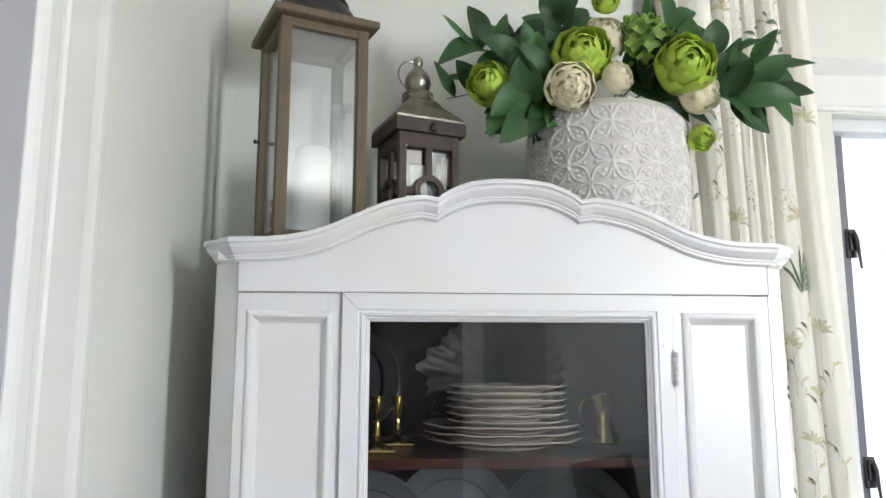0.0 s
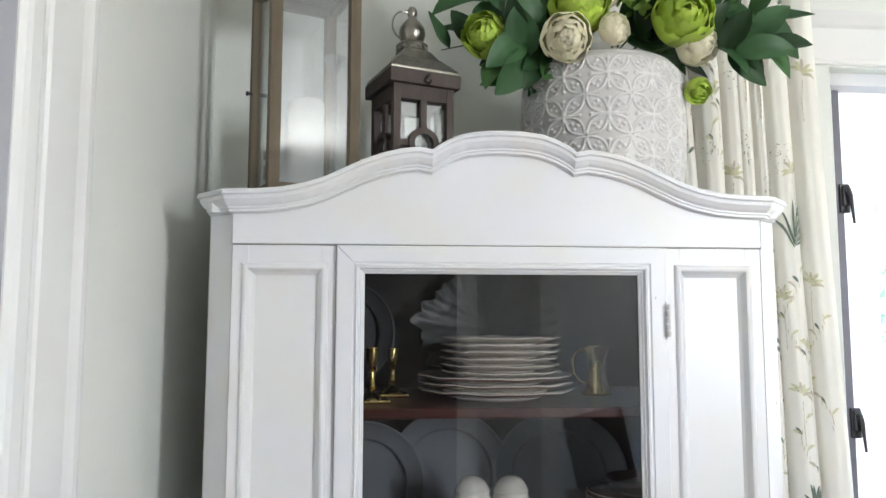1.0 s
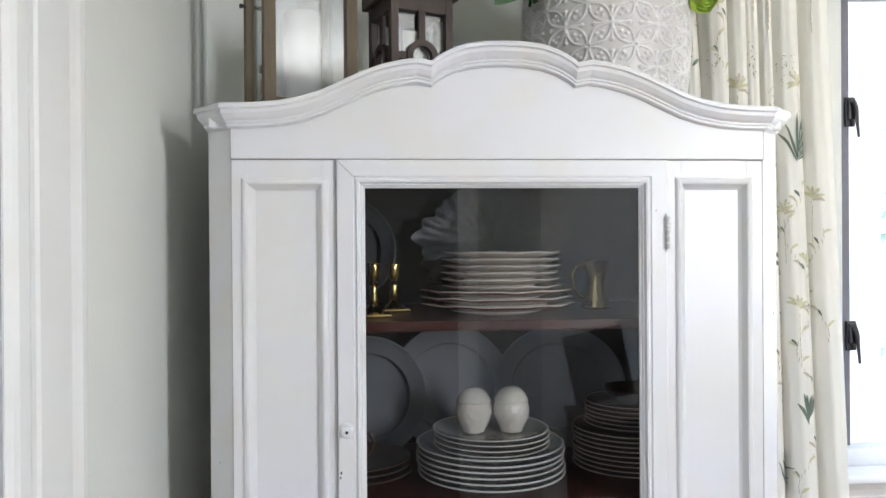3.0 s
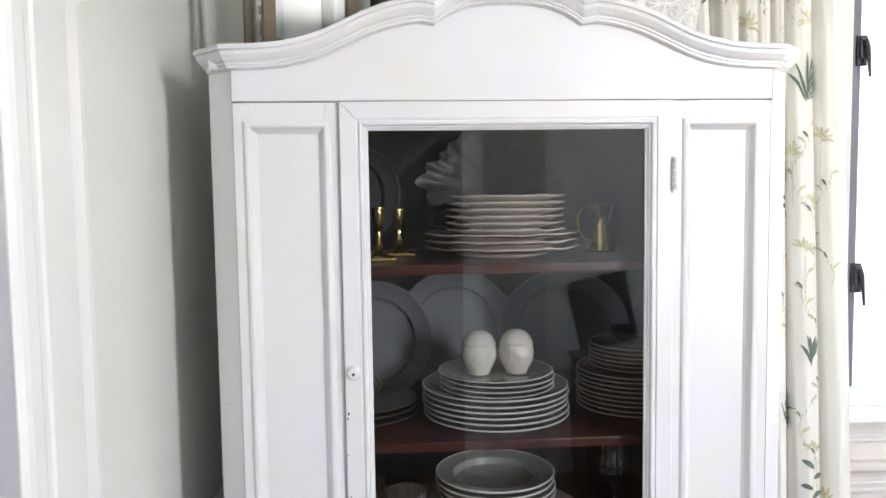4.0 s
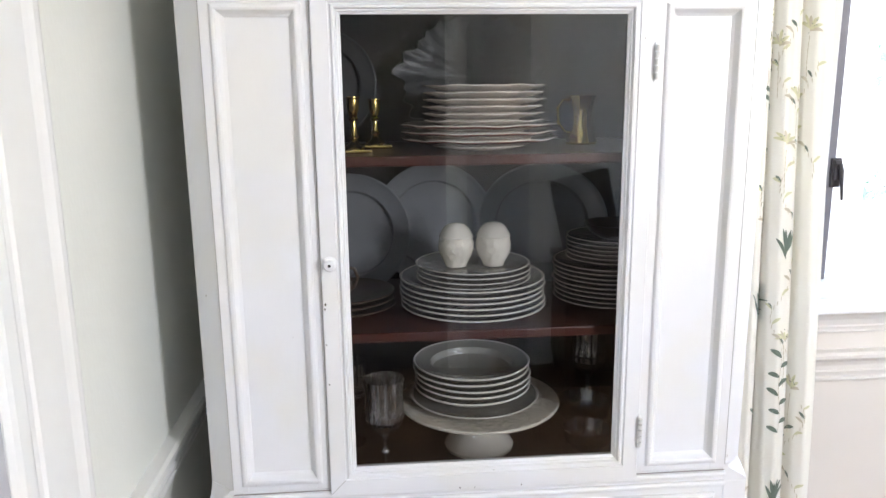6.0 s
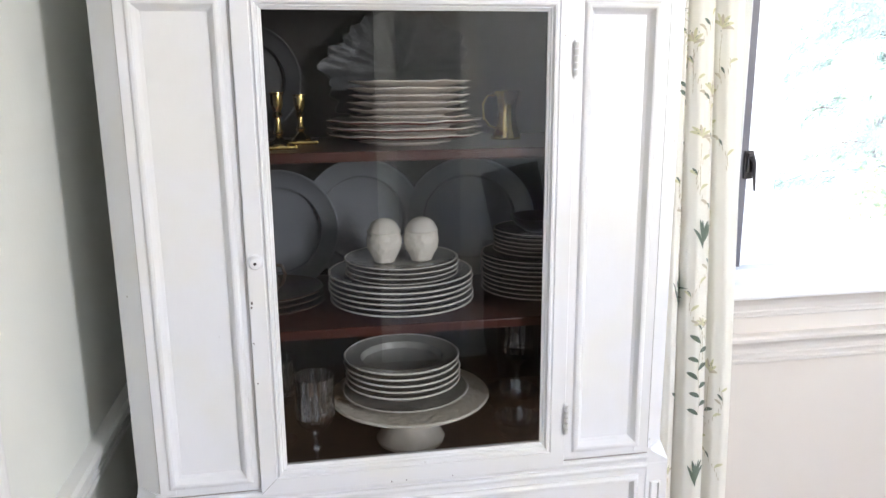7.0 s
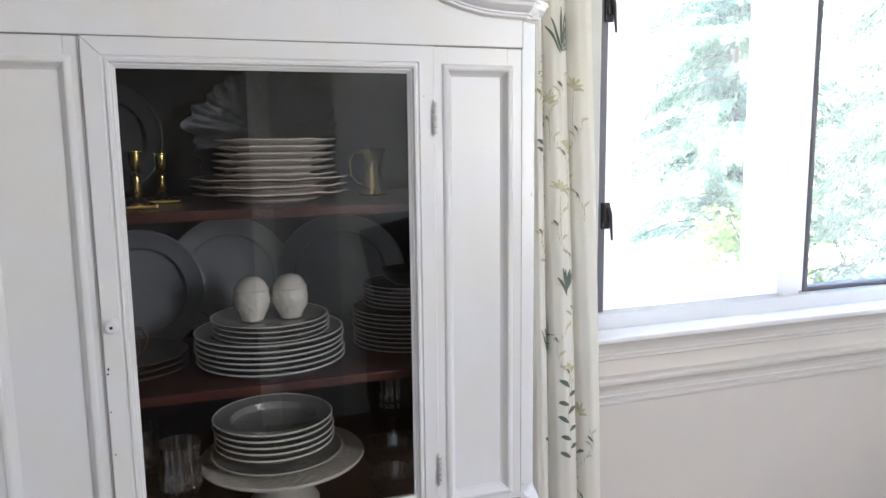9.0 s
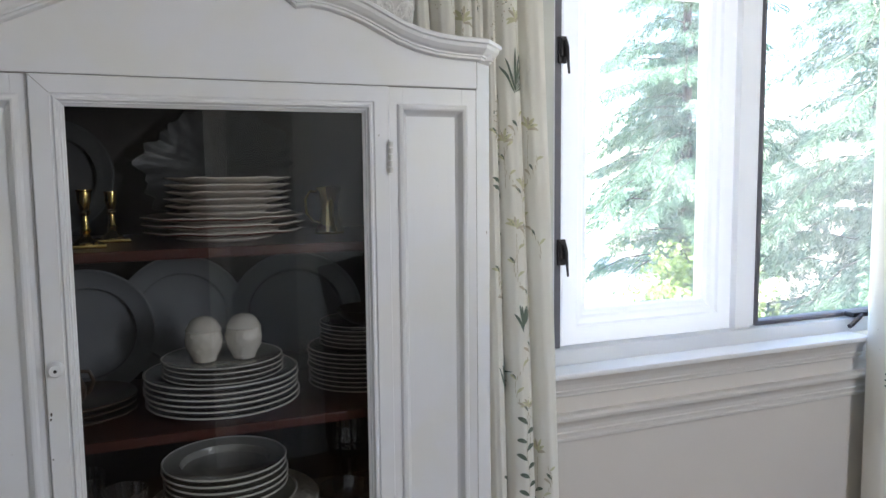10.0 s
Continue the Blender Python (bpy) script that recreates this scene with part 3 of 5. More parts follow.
    seam(-CH, CH, 0.7628, 0.7640, -0.0006)
    seam(-CH, CH, 0.7925, 0.7940, -0.0008)
    # door
    dx, z1 = 0.2608, 1.6010
    dprof = [(0, 0.020), (0, -0.007), (0.0015, -0.009), (0.0255, -0.009), (0.0265, -0.0065), (0.029, -0.0065), (0.031, -0.010), (0.0345, -0.0095), (0.037, -0.004),
             (0.0385, -0.004), (0.0400, -0.001), (0.0425, 0.0005), (0.0435, 0.003), (0.0380, 0.0034), (0.0380, 0.020)]
    door = part("door", frame_moulding(-dx, dx, 0.789, z1, dprof), CAB, cab, "white glazed cabinet door with moulded frame")
    part("glass", box(-dx + 0.040, dx - 0.040, 0.0038, 0.0063, 0.828, z1 - 0.040), GLASS, door, "clear glass pane").visible_shadow = False
    for cx, cz, sx, sz in ((-dx, z1, 1, -1), (-dx, 0.789, 1, 1)):
        joint = bmesh.new()
        joint.faces.new([joint.verts.new((cx + sx * a, -0.0092, cz + sz * c)) for a, c in ((0.001, 0.0016), (0.0016, 0.001), (0.0258, 0.0252), (0.0252, 0.0258))])
        bmesh.ops.solidify(joint, geom=list(joint.faces), thickness=0.0002)
        part("mitre_joint", joint, JOINT, door, "hairline mitre joint")
    kn = lathe([(0, 0), (0.0135, 0), (0.0135, 0.003), (0.0105, 0.005), (0.0098, 0.008), (0.0115, 0.010), (0.0115, 0.013), (0.009, 0.016), (0.004, 0.0168), (0, 0.0168)], 28)
    k = part("knob", kn, CAB, door, "small round white knob", smooth=True)
    k.matrix_basis = pose(-0.2465, -0.009, 1.184, 90) @ Matrix.Diagonal((0.86, 0.86, 0.86, 1))
    ke = part("knob_pin", lathe([(0, 0), (0.0028, 0), (0.0028, 0.0012), (0, 0.0016)], 12), IRON, k)
    ke.matrix_basis = pose(0, 0, 0.0166)
    rnd = random.Random(21)
    for cx, cz, sz in ((-0.2560, 1.118, 0.0030), (-0.2572, 1.111, 0.0022), (-0.2570, 1.052, 0.0016), (-0.2550, 0.985, 0.0018), (0.060, 0.7905, 0.0016), (-0.02, 0.7905, 0.0014), (-0.045, 0.7902, 0.0018)):
        chip = bmesh.new()
        chip.faces.new([chip.verts.new((cx + sz * rnd.uniform(0.5, 1.1) * math.cos(a) * 0.7, -0.0093, cz + sz * rnd.uniform(0.6, 1.2) * math.sin(a))) for a in [2 * math.pi * k / 9 for k in range(9)]])
        bmesh.ops.solidify(chip, geom=list(chip.faces), thickness=0.0003)
        part("paint_chip", chip, DARKWARE, door, "dark chip in the paint")
    for z in (1.486, 0.877):
        hb = box(0.2578, 0.2632, -0.0112, -0.0085, z - 0.030, z + 0.030, 0.0008)
        h = part("hinge", hb, CAB, cab, "painted-over butt hinge")
        for j in range(5):
            b = lathe([(0, 0), (0.0040, 0.0006), (0.0044, 0.005), (0.0040, 0.0090), (0, 0.0096)], 12)
            kk = part("knuckle", b, HINGE, h, "worn grey knuckle")
            kk.matrix_basis = pose(0.2605, -0.013, z - 0.026 + j * 0.0105)
    return cab


def lambs_tongue(s, ch, sx):
    """The chamfer running out to a square corner in a curve."""
    bm = bmesh.new()
    rings = []
    n = 10
    for i in range(n + 1):
        f = i / n
        z = 0.772 + 0.030 * f
        c = 0.001 + 0.035 * (1 - math.cos(math.pi * min(1, f * 1.0))) / 2
        rings.append([bm.verts.new(p) for p in ((s * sx, c, z), (s * (sx - c), 0.0, z), (s * (ch - 0.002), 0.0, z), (s * (ch - 0.002), 0.06, z), (s * sx, 0.06, z))])
    for a, b in zip(rings, rings[1:]):
        for i in range(5):
            bm.faces.new((a[i], a[(i + 1) % 5], b[(i + 1) % 5], b[i]))
    bm.faces.new(rings[0])
    bm.faces.new(rings[-1])
    return bm


china_cabinet()


# ---- plates and ware in the cabinet ----
def plate_mesh(r, h, wavy=0.0, rim=0.3, seg=56, step=0.0):
    """A plate of radius r and height h with a foot, a well and a lip."""
    prof = [(0, 0.003), (r * 0.56, 0.003), (r * 0.57, 0.0), (r * 0.60, 0.0), (r * 0.62, 0.003), (r * 0.72, 0.30 * h), (r * 0.97, 0.80 * h), (r, 0.90 * h), (r * 1.002, h),
            (r * 0.985, h * 1.02), (r * 0.95, 0.92 * h), (r * 0.73, 0.55 * h), (r * 0.64, 0.004 + 0.2 * h), (r * 0.55, 0.0055), (0, 0.0055)]
    if step:
        prof[-5:] = [(r * 0.95, 0.96 * h), (r * 0.93, 0.90 * h), (r * 0.74, 0.84 * h), (r * 0.715, 0.80 * h), (r * 0.69, (0.80 - step) * h), (r * 0.64, (0.74 - step) * h), (0, (0.70 - step) * h)]
    wave = None
    if wavy:
        def wave(a, q, z):
            k = max(0.0, (q / r - 0.7) / 0.3)
            return wavy * k * math.cos(12 * a) * 1.5, wavy * k * (math.sin(7 * a) * 0.5 + math.sin(12 * a) * 0.5)
    return lathe(prof, seg, wave)


def stack(name, label, group, mat, x, y, zs, r, h, wavy=0.0, jitter=0.002, band=None, step=0.0, lip=None):
    first = link(name, plate_mesh(r, h, wavy, step=step), mat, True)
    tagged(first, label, "plate", group)
    if band:
        bd = part("rim_band", lathe([(r * 0.90, h * 0.62), (r * 0.95, h * 0.72), (r * 0.99, h * 0.80), (r * 1.004, h * 0.88)], 56,
                                    (lambda a, q, z: (wavy * math.cos(12 * a) * 1.5, wavy * (math.sin(7 * a) * 0.5 + math.sin(12 * a) * 0.5)))), band, first, "dark red rim band", True)
    # ring in the paler colour, standing in for the edge's highlight
    if lip:
        part("lip", lathe([(r * 0.985, h * 0.90), (r * 1.004, h * 0.93), (r * 1.008, h * 1.00), (r * 0.990, h * 1.05), (r * 0.968, h * 0.99)], 56), lip, first, "plate lip with its highlight painted on", True)
    rnd = random.Random(name + group)
    for i, z in enumerate(zs):
        m = pose(x + rnd.uniform(-jitter, jitter), y + rnd.uniform(-jitter, jitter), z, 0, 0, rnd.uniform(0, 360))
        if i == 0:
            first.matrix_basis = m
        else:
            copy_thing(first, m)


SY = 0.19
solo("serving_bowl", lathe([(0, 0.003), (0.060, 0.003), (0.062, 0), (0.068, 0), (0.076, 0.006), (0.092, 0.013), (0.098, 0.019), (0.094, 0.020), (0.07, 0.009), (0, 0.006)], 48),
     REDRIM, "shallow cream serving bowl under stacked plates on the upper shelf", "bowl", pose(0.012, SY, 1.3455), smooth=True)
S1 = "plates stacked on the upper shelf"
stack("dinner_plate", "cream dinner plate with wavy dark red rim in a stack", S1, REDRIM, 0.012, SY, [1.350 + 0.0122 * i for i in range(3)], 0.139, 0.016, 0.0011, band=REDBAND)
stack("salad_plate", "cream salad plate with wavy edge in a stack", S1, REDRIM, 0.022, SY, [1.3830 + 0.0118 * i for i in range(6)], 0.108, 0.014, 0.0010)
S2 = "plates stacked on the middle shelf"
stack("dinner_plate", "pale blue-grey dinner plate in a stack", S2, BLUEWARE, -0.002, 0.160, [1.0502 + 0.0100 * i for i in range(6)], 0.131, 0.019, lip=LIP_HIGHLIGHT)
stack("salad_plate", "cream salad plate in a stack under two shakers", S2, STONEWARE, 0.0, 0.160, [1.1045 + 0.0088 * i for i in range(4)], 0.103, 0.013, lip=LIP_HIGHLIGHT)
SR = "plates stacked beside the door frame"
stack("dinner_plate", "cream dinner plate in a tall stack", SR, STONEWARE, 0.266, 0.200, [1.0502 + 0.0085 * i for i in range(9)], 0.106, 0.014, lip=LIP_HIGHLIGHT)
stack("salad_plate", "cream side plate in a tall stack", SR, STONEWARE, 0.270, 0.200, [1.1285 + 0.0078 * i for i in range(6)], 0.086, 0.011, lip=LIP_HIGHLIGHT)
solo("small_bowl", lathe([(0, 0.003), (0.03, 0), (0.034, 0.0), (0.055, 0.014), (0.066, 0.030), (0.063, 0.031), (0.045, 0.013), (0, 0.008)], 40), DARKWARE,
     "small dark bowl on top of a plate stack", "bowl", pose(0.282, 0.200, 1.1705), smooth=True)
S3 = "plates stacked on the cake stand"
stack("platter_plate", "wide white plate lying on the cake stand", S3, STONEWARE, 0.003, 0.165, [0.8735], 0.120, 0.015, lip=LIP_HIGHLIGHT)
stack("soup_plate", "white soup plate stacked on the cake stand", S3, STONEWARE, -0.003, 0.165, [0.8845 + 0.0118 * i for i in range(5)], 0.108, 0.024, step=0.52, lip=LIP_HIGHLIGHT)


def cake_stand():
    st = thing("cake_stand", "white ceramic pedestal cake stand with embossed rim", "cake stand", pose(0.010, 0.165, 0.7802))
    part("foot", lathe([(0, 0.004), (0.056, 0.004), (0.060, 0), (0.065, 0), (0.066, 0.006), (0.060, 0.016), (0.044, 0.030), (0.030, 0.044), (0.026, 0.056), (0.030, 0.066), (0.042, 0.074),
                        (0, 0.074)], 48), CREAMWARE, st, smooth=True)

    def lumps(a, r, z):
        k = 1 if 0.115 < r < 0.148 and z > 0.088 else 0
        return 0, k * 0.0015 * (math.sin(36 * a + r * 300) + 0.6 * math.sin(23 * a - r * 500))
    part("stand_plate", lathe([(0, 0.0745), (0.05, 0.075), (0.10, 0.080), (0.140, 0.087), (0.150, 0.0915), (0.1515, 0.0945), (0.149, 0.097), (0.145, 0.0965), (0.138, 0.0955),
                               (0.131, 0.095), (0.124, 0.0945), (0.117, 0.094), (0.108, 0.0930), (0, 0.0925)], 160, lumps), RELIEF_WARE, st, smooth=True)


cake_stand()


def shaker(x, y, z, tilt):
    sh = thing("shaker", "white ceramic egg-shaped shaker with relief, on stacked plates", "shaker", pose(x, y, z, 0, 0, tilt), "pair of shakers")

    def relief(a, r, zz):
        k = max(0.0, math.sin(math.pi * (zz - 0.012) / 0.040)) if 0.012 < zz < 0.052 else 0.0
        return k * (0.0009 * math.sin(13 * a + 60 * zz) * math.sin(330 * zz) + 0.0008 * max(0.0, math.sin(3 * a + 2 * math.sin(120 * zz)))), 0
    part("body", lathe([(0, 0), (0.018, 0), (0.020, 0.002), (0.020, 0.005), (0.024, 0.012), (0.0257, 0.0155), (0.0274, 0.019), (0.029, 0.023), (0.030, 0.0275), (0.0309, 0.032), (0.0315, 0.036), (0.0314, 0.040), (0.031, 0.0435), (0.0305, 0.047), (0.0292, 0.051), (0.0275, 0.055), (0, 0.055)], 80, relief),
         RELIEF_WARE, sh, smooth=True)
    part("lid", lathe([(0, 0.0535), (0.0305, 0.0535), (0.0310, 0.0560), (0.0275, 0.062), (0.023, 0.070), (0.015, 0.0765), (0.006, 0.079), (0, 0.0795)], 48), CREAMWARE, sh, smooth=True)


shaker(-0.033, 0.150, 1.1378, 20)
shaker(0.0345, 0.150, 1.1378, 95)


def oval_platter(name, label, mat, x, y, z, a, b, lean, cat="platter"):
    """A platter standing on edge, leaning on the back board."""
    ob = link(name, plate_mesh(1.0, 0.13, 0, 0.3, 72, 0.24), mat, True)
    for v in ob.data.vertices:
        v.co = Vector((v.co.x * a, v.co.y * b, v.co.z * 0.34))
    ob.matrix_basis = pose(x, y, z, 90 - lean, 0, 0)
    return tagged(ob, label, cat, "platters standing at the back")


oval_platter("platter", "pale grey oval platter standing against the back", GREYWARE, 0.166, 0.378, 1.172, 0.136, 0.122, 12)
oval_platter("platter", "pale grey round platter standing against the back", GREYWARE, -0.058, 0.392, 1.175, 0.124, 0.124, 8)
oval_platter("platter", "pale grey round platter standing in front of another", GREYWARE, -0.226, 0.333, 1.167, 0.118, 0.117, 12)
oval_platter("platter", "dark grey plate standing on the upper shelf", DARKGREY, -0.272, 0.372, 1.452, 0.105, 0.107, 12)


def leaf_dish():
    """A leaf-shaped dish with a toothed edge and veins, standing on the upper shelf."""
    bm = bmesh.new()
    n, rings = 120, 9
    rows = []
    for k in range(rings):
        f = k / (rings - 1)
        row = []
        for i in range(n):
            a = 2 * math.pi * i / n
            tooth = 1 + 0.16 * noise.noise(Vector((1.6 * math.cos(a), 1.6 * math.sin(a), 0.3))) + 0.14 * noise.noise(Vector((6 * math.cos(a), 6 * math.sin(a), 2.3))) + 0.04 * abs(math.sin(12 * a))
            rr = f * tooth
            vein = 0.0016 * math.cos(9 * a) * f + 0.0016 * math.sin(27 * a + 14 * f) * f
            row.append(bm.verts.new((0.142 * rr * math.cos(a), 0.112 * rr * math.sin(a), 0.018 * f ** 2.5 + vein)))
        rows.append(row)
    for p, q in zip(rows, rows[1:]):
        for i in range(n):
            bm.faces.new((p[i], p[(i + 1) % n], q[(i + 1) % n], q[i]))
    bmesh.ops.remove_doubles(bm, verts=rows[0], dist=1e-5)
    bmesh.ops.solidify(bm, geom=list(bm.faces), thickness=0.004)
    solo("leaf_dish", bm, material("smoky_leaf_ware", (0.036, 0.037, 0.038), 0.4, vary=0.9, scale=30, bump=0.8, bump_scale=28), "grey leaf-shaped dish with toothed edge standing behind plates", "dish", pose(0.030, 0.375, 1.470, 78, 0, 0), smooth=True)


leaf_dish()


def candlestick(x, y, h, turn):
    c = thing("candlestick", "polished brass candlestick with square foot", "candlestick", pose(x, y, 1.3455, 0, 0, turn), "brass candlesticks")
    part("foot", box(-0.028, 0.028, -0.028, 0.028, 0, 0.006, 0.002), BRASS, c)
    part("stem", lathe([(0, 0.006), (0.020, 0.006), (0.018, 0.010), (0.009, 0.016), (0.006, 0.022), (0.0095, 0.027), (0.006, 0.032), (0.0055, 0.55 * h), (0.009, 0.60 * h), (0.006, 0.65 * h),
                        (0.0085, 0.72 * h), (0.0105, 0.80 * h), (0.0105, 0.96 * h), (0.013, 0.985 * h), (0.013, h), (0.008, h), (0.008, 0.85 * h), (0, 0.85 * h)], 28), BRASS, c, smooth=True)


candlestick(-0.2075, 0.130, 0.093, 8)
candlestick(-0.172, 0.235, 0.088, 5)


def tankard():
    t = thing("tankard", "brass waisted tankard standing on the upper shelf", "tankard", pose(0.217, 0.25, 1.3455))
    part("body", lathe([(0, 0.002), (0.026, 0.002), (0.028, 0.0), (0.029, 0.004), (0.024, 0.018), (0.019, 0.038), (0.018, 0.055), (0.022, 0.075), (0.027, 0.090), (0.0255, 0.091), (0.019, 0.07),
                        (0.016, 0.05), (0.02, 0.012), (0, 0.008)], 36), PALE_BRASS, t, smooth=True)
    part("handle", tube([(-0.020, 0.004, 0.080), (-0.036, 0, 0.082), (-0.046, 0, 0.066), (-0.044, 0, 0.040), (-0.032, 0, 0.024), (-0.021, 0, 0.022)], 0.0028, 8), PALE_BRASS, t, smooth=True)


tankard()


def goblet(x, y, s, mat):
    g = thing("goblet", "cut crystal wine goblet on the cabinet floor", "goblet", pose(x, y, 0.7802), "crystal goblets")

    def flutes(a, r, z):
        q = z / s
        if q < 0.079:
            return 0, 0
        cut = 0.0014 * math.sin(10 * a + 420 * q) * math.sin(10 * a - 420 * q) if q < 0.128 and r > 0.015 * s else 0.0
        return s * (cut + 0.0009 * math.cos(14 * a)), 0
    part("cup", lathe([(r * s, z * s) for r, z in ((0, 0.078), (0.012, 0.078), (0.024, 0.088), (0.028, 0.0935), (0.031, 0.099), (0.033, 0.105), (0.0337, 0.110), (0.034, 0.115), (0.0342, 0.120), (0.034, 0.125), (0.0333, 0.132), (0.032, 0.150), (0.0345, 0.176), (0.0335, 0.176), (0.031, 0.150),
                                                   (0.032, 0.126), (0.030, 0.108), (0.02, 0.092), (0, 0.086))], 80, flutes), mat, g)
    part("stem", lathe([(r * s, z * s) for r, z in ((0, 0.004), (0.004, 0.008), (0.004, 0.03), (0.008, 0.042), (0.004, 0.05), (0.005, 0.066), (0.012, 0.0775), (0, 0.0775))], 20), mat, g, smooth=True)
    part("foot", lathe([(r * s, z * s) for r, z in ((0, 0.0), (0.030, 0.0), (0.031, 0.002), (0.012, 0.005), (0.0, 0.007))], 36), mat, g, smooth=True)


goblet(-0.1690, 0.072, 1.02, CRYSTAL)
goblet(-0.235, 0.20, 0.95, CRYSTAL)
goblet(0.262, 0.31, 1.05, CRYSTAL)


def cut_bowl(x, y, r, label):
    def cuts(a, q, z):
        return 0.0016 * math.sin(12 * a) * math.sin(z * 200), 0
    solo("crystal_bowl", lathe([(0, 0.004), (r * 0.5, 0.0), (r * 0.6, 0.004), (r * 0.9, 0.4 * r), (r, 0.9 * r), (r * 0.95, 0.92 * r), (r * 0.8, 0.42 * r), (r * 0.5, 0.010), (0, 0.009)], 60, cuts),
         BLUECRYSTAL, label, "bowl", pose(x, y, 0.7802), "crystal bowls", smooth=True)


cut_bowl(0.212, 0.13, 0.046, "small blue-tinted cut crystal bowl on the cabinet floor")
cut_bowl(0.235, 0.24, 0.055, "blue-tinted cut crystal bowl behind a smaller one")
stack("dark_plate", "dark brown plate lying on the middle shelf", "dark plates", DARKWARE, -0.235, 0.19, [1.0502, 1.062, 1.074], 0.092, 0.016)
jug = thing("jug", "small dark brown jug on dark plates", "jug", pose(-0.252, 0.16, 1.0803))
part("body", lathe([(0, 0.001), (0.022, 0.0), (0.030, 0.015), (0.031, 0.03), (0.022, 0.05), (0.020, 0.06), (0.023, 0.068), (0.021, 0.069), (0.018, 0.06), (0, 0.055)], 32), DARKWARE, jug, smooth=True)
part("handle", tube([(0.020, 0, 0.058), (0.036, 0, 0.056), (0.042, 0, 0.040), (0.036, 0, 0.024), (0.029, 0, 0.018)], 0.0035, 8), DARKWARE, jug, smooth=True)


# ---- on top of the cabinet ----
TZ = 1.6755


def tall_lantern():
    w, h = 0.165, 0.445
    ln = thing("tall_lantern", "tall weathered wooden lantern with glass sides and black hood", "lantern", pose(-0.386 + 0.5 * w * (math.cos(radians(22.5)) - math.sin(radians(22.5))),
               0.100 + 0.5 * w * (math.sin(radians(22.5)) + math.cos(radians(22.5))), TZ, 0, 0, 22.5))
    a = w / 2
    part("base", box(-a - 0.004, a + 0.004, -a - 0.004, a + 0.004, 0, 0.022, 0.002), WOOD_GREY, ln)
    for sx in (-1, 1):
        for sy in (-1, 1):
            part("post", box(min(sx * a, sx * (a - 0.020)), max(sx * a, sx * (a - 0.020)), min(sy * a, sy * (a - 0.020)), max(sy * a, sy * (a - 0.020)), 0.022, h - 0.012, 0.0012), WOOD_GREY, ln)
    i = a - 0.020
    for z0, z1 in ((0.022, 0.046), (h - 0.028, h - 0.012)):
        for s in (-1, 1):
            part("rail", box(-i, i, min(s * (a - 0.002), s * (a - 0.016)), max(s * (a - 0.002), s * (a - 0.016)), z0, z1, 0.001), WOOD_GREY, ln)
            part("rail", box(min(s * (a - 0.002), s * (a - 0.016)), max(s * (a - 0.002), s * (a - 0.016)), -i, i, z0, z1, 0.001), WOOD_GREY, ln)
    g = i + 0.003
    for s in (-1, 1):
        part("glass", box(-g, g, s * (a - 0.009) - 0.001, s * (a - 0.009) + 0.001, 0.044, h - 0.026), LANTERN_GLASS, ln, "clear glass pane").visible_shadow = False
        part("glass", box(s * (a - 0.009) - 0.001, s * (a - 0.009) + 0.001, -g, g, 0.044, h - 0.026), LANTERN_GLASS, ln, "clear glass pane").visible_shadow = False
    eave = bmesh.new()
    b = a + 0.016
    rings = []
    for o, z in ((a - 0.01, h - 0.012), (b - 0.003, h - 0.010), (b, h - 0.008), (b, h + 0.004), (b - 0.012, h + 0.010)):
        rings.append([eave.verts.new((sx * o, sy * o, z)) for sx, sy in ((-1, -1), (1, -1), (1, 1), (-1, 1))])
    for p, q in zip(rings, rings[1:]):
        for k in range(4):
            eave.faces.new((p[k], p[(k + 1) % 4], q[(k + 1) % 4], q[k]))
    eave.faces.new(rings[0])
    eave.faces.new(rings[-1])
    part("eave", eave, WOOD_GREY, ln)
    part("hood", lathe([(0.0, 0.008), (0.088, 0.008), (0.089, 0.012), (0.083, 0.026), (0.070, 0.046), (0.062, 0.054), (0.066, 0.058), (0.055, 0.075), (0.035, 0.10), (0, 0.112)], 40,
                       at=(0, 0, h)), IRON, ln, "black domed metal hood", True)
    hinge = box(-a - 0.0035, -a + 0.001, -0.062, -0.056, 0.050, 0.075, 0.001)
    box(-a - 0.0035, -a + 0.001, -0.062, -0.056, 0.085, 0.100, 0.001, bm=hinge)
    part("hinge", hinge, PEWTER, ln, "small metal hinge")
    kn = part("latch_knob", lathe([(0, 0), (0.003, 0), (0.003, 0.006), (0.005, 0.009), (0.003, 0.012), (0, 0.012)], 14), IRON, ln, smooth=True)
    kn.matrix_basis = pose(-a, 0.060, 0.235, 0, -90)
    m = ln.matrix_basis
    cand = solo("pillar_candle", lathe([(0, 0), (0.033, 0), (0.034, 0.003), (0.034, 0.196), (0.032, 0.200), (0.026, 0.198), (0.010, 0.194), (0, 0.193)], 40), WAX,
                "thick white pillar candle inside the tall lantern", "candle", m @ pose(0.012, 0.022, 0.0225), smooth=True)
    part("wick", tube([(0, 0, 0.192), (0.001, 0, 0.204)], 0.0009, 6), IRON, cand)
    cs = thing("glass_candlestick", "slim clear glass candlestick inside the tall lantern", "candlestick", m @ pose(0.058, -0.005, 0.0225))
    part("stem", lathe([(0, 0), (0.018, 0), (0.018, 0.004), (0.006, 0.010), (0.0055, 0.05), (0.010, 0.06), (0.0055, 0.07), (0.005, 0.25), (0.009, 0.262), (0.021, 0.284), (0.020, 0.286), (0, 0.268)], 28),
         CRYSTAL, cs, smooth=True)


tall_lantern()


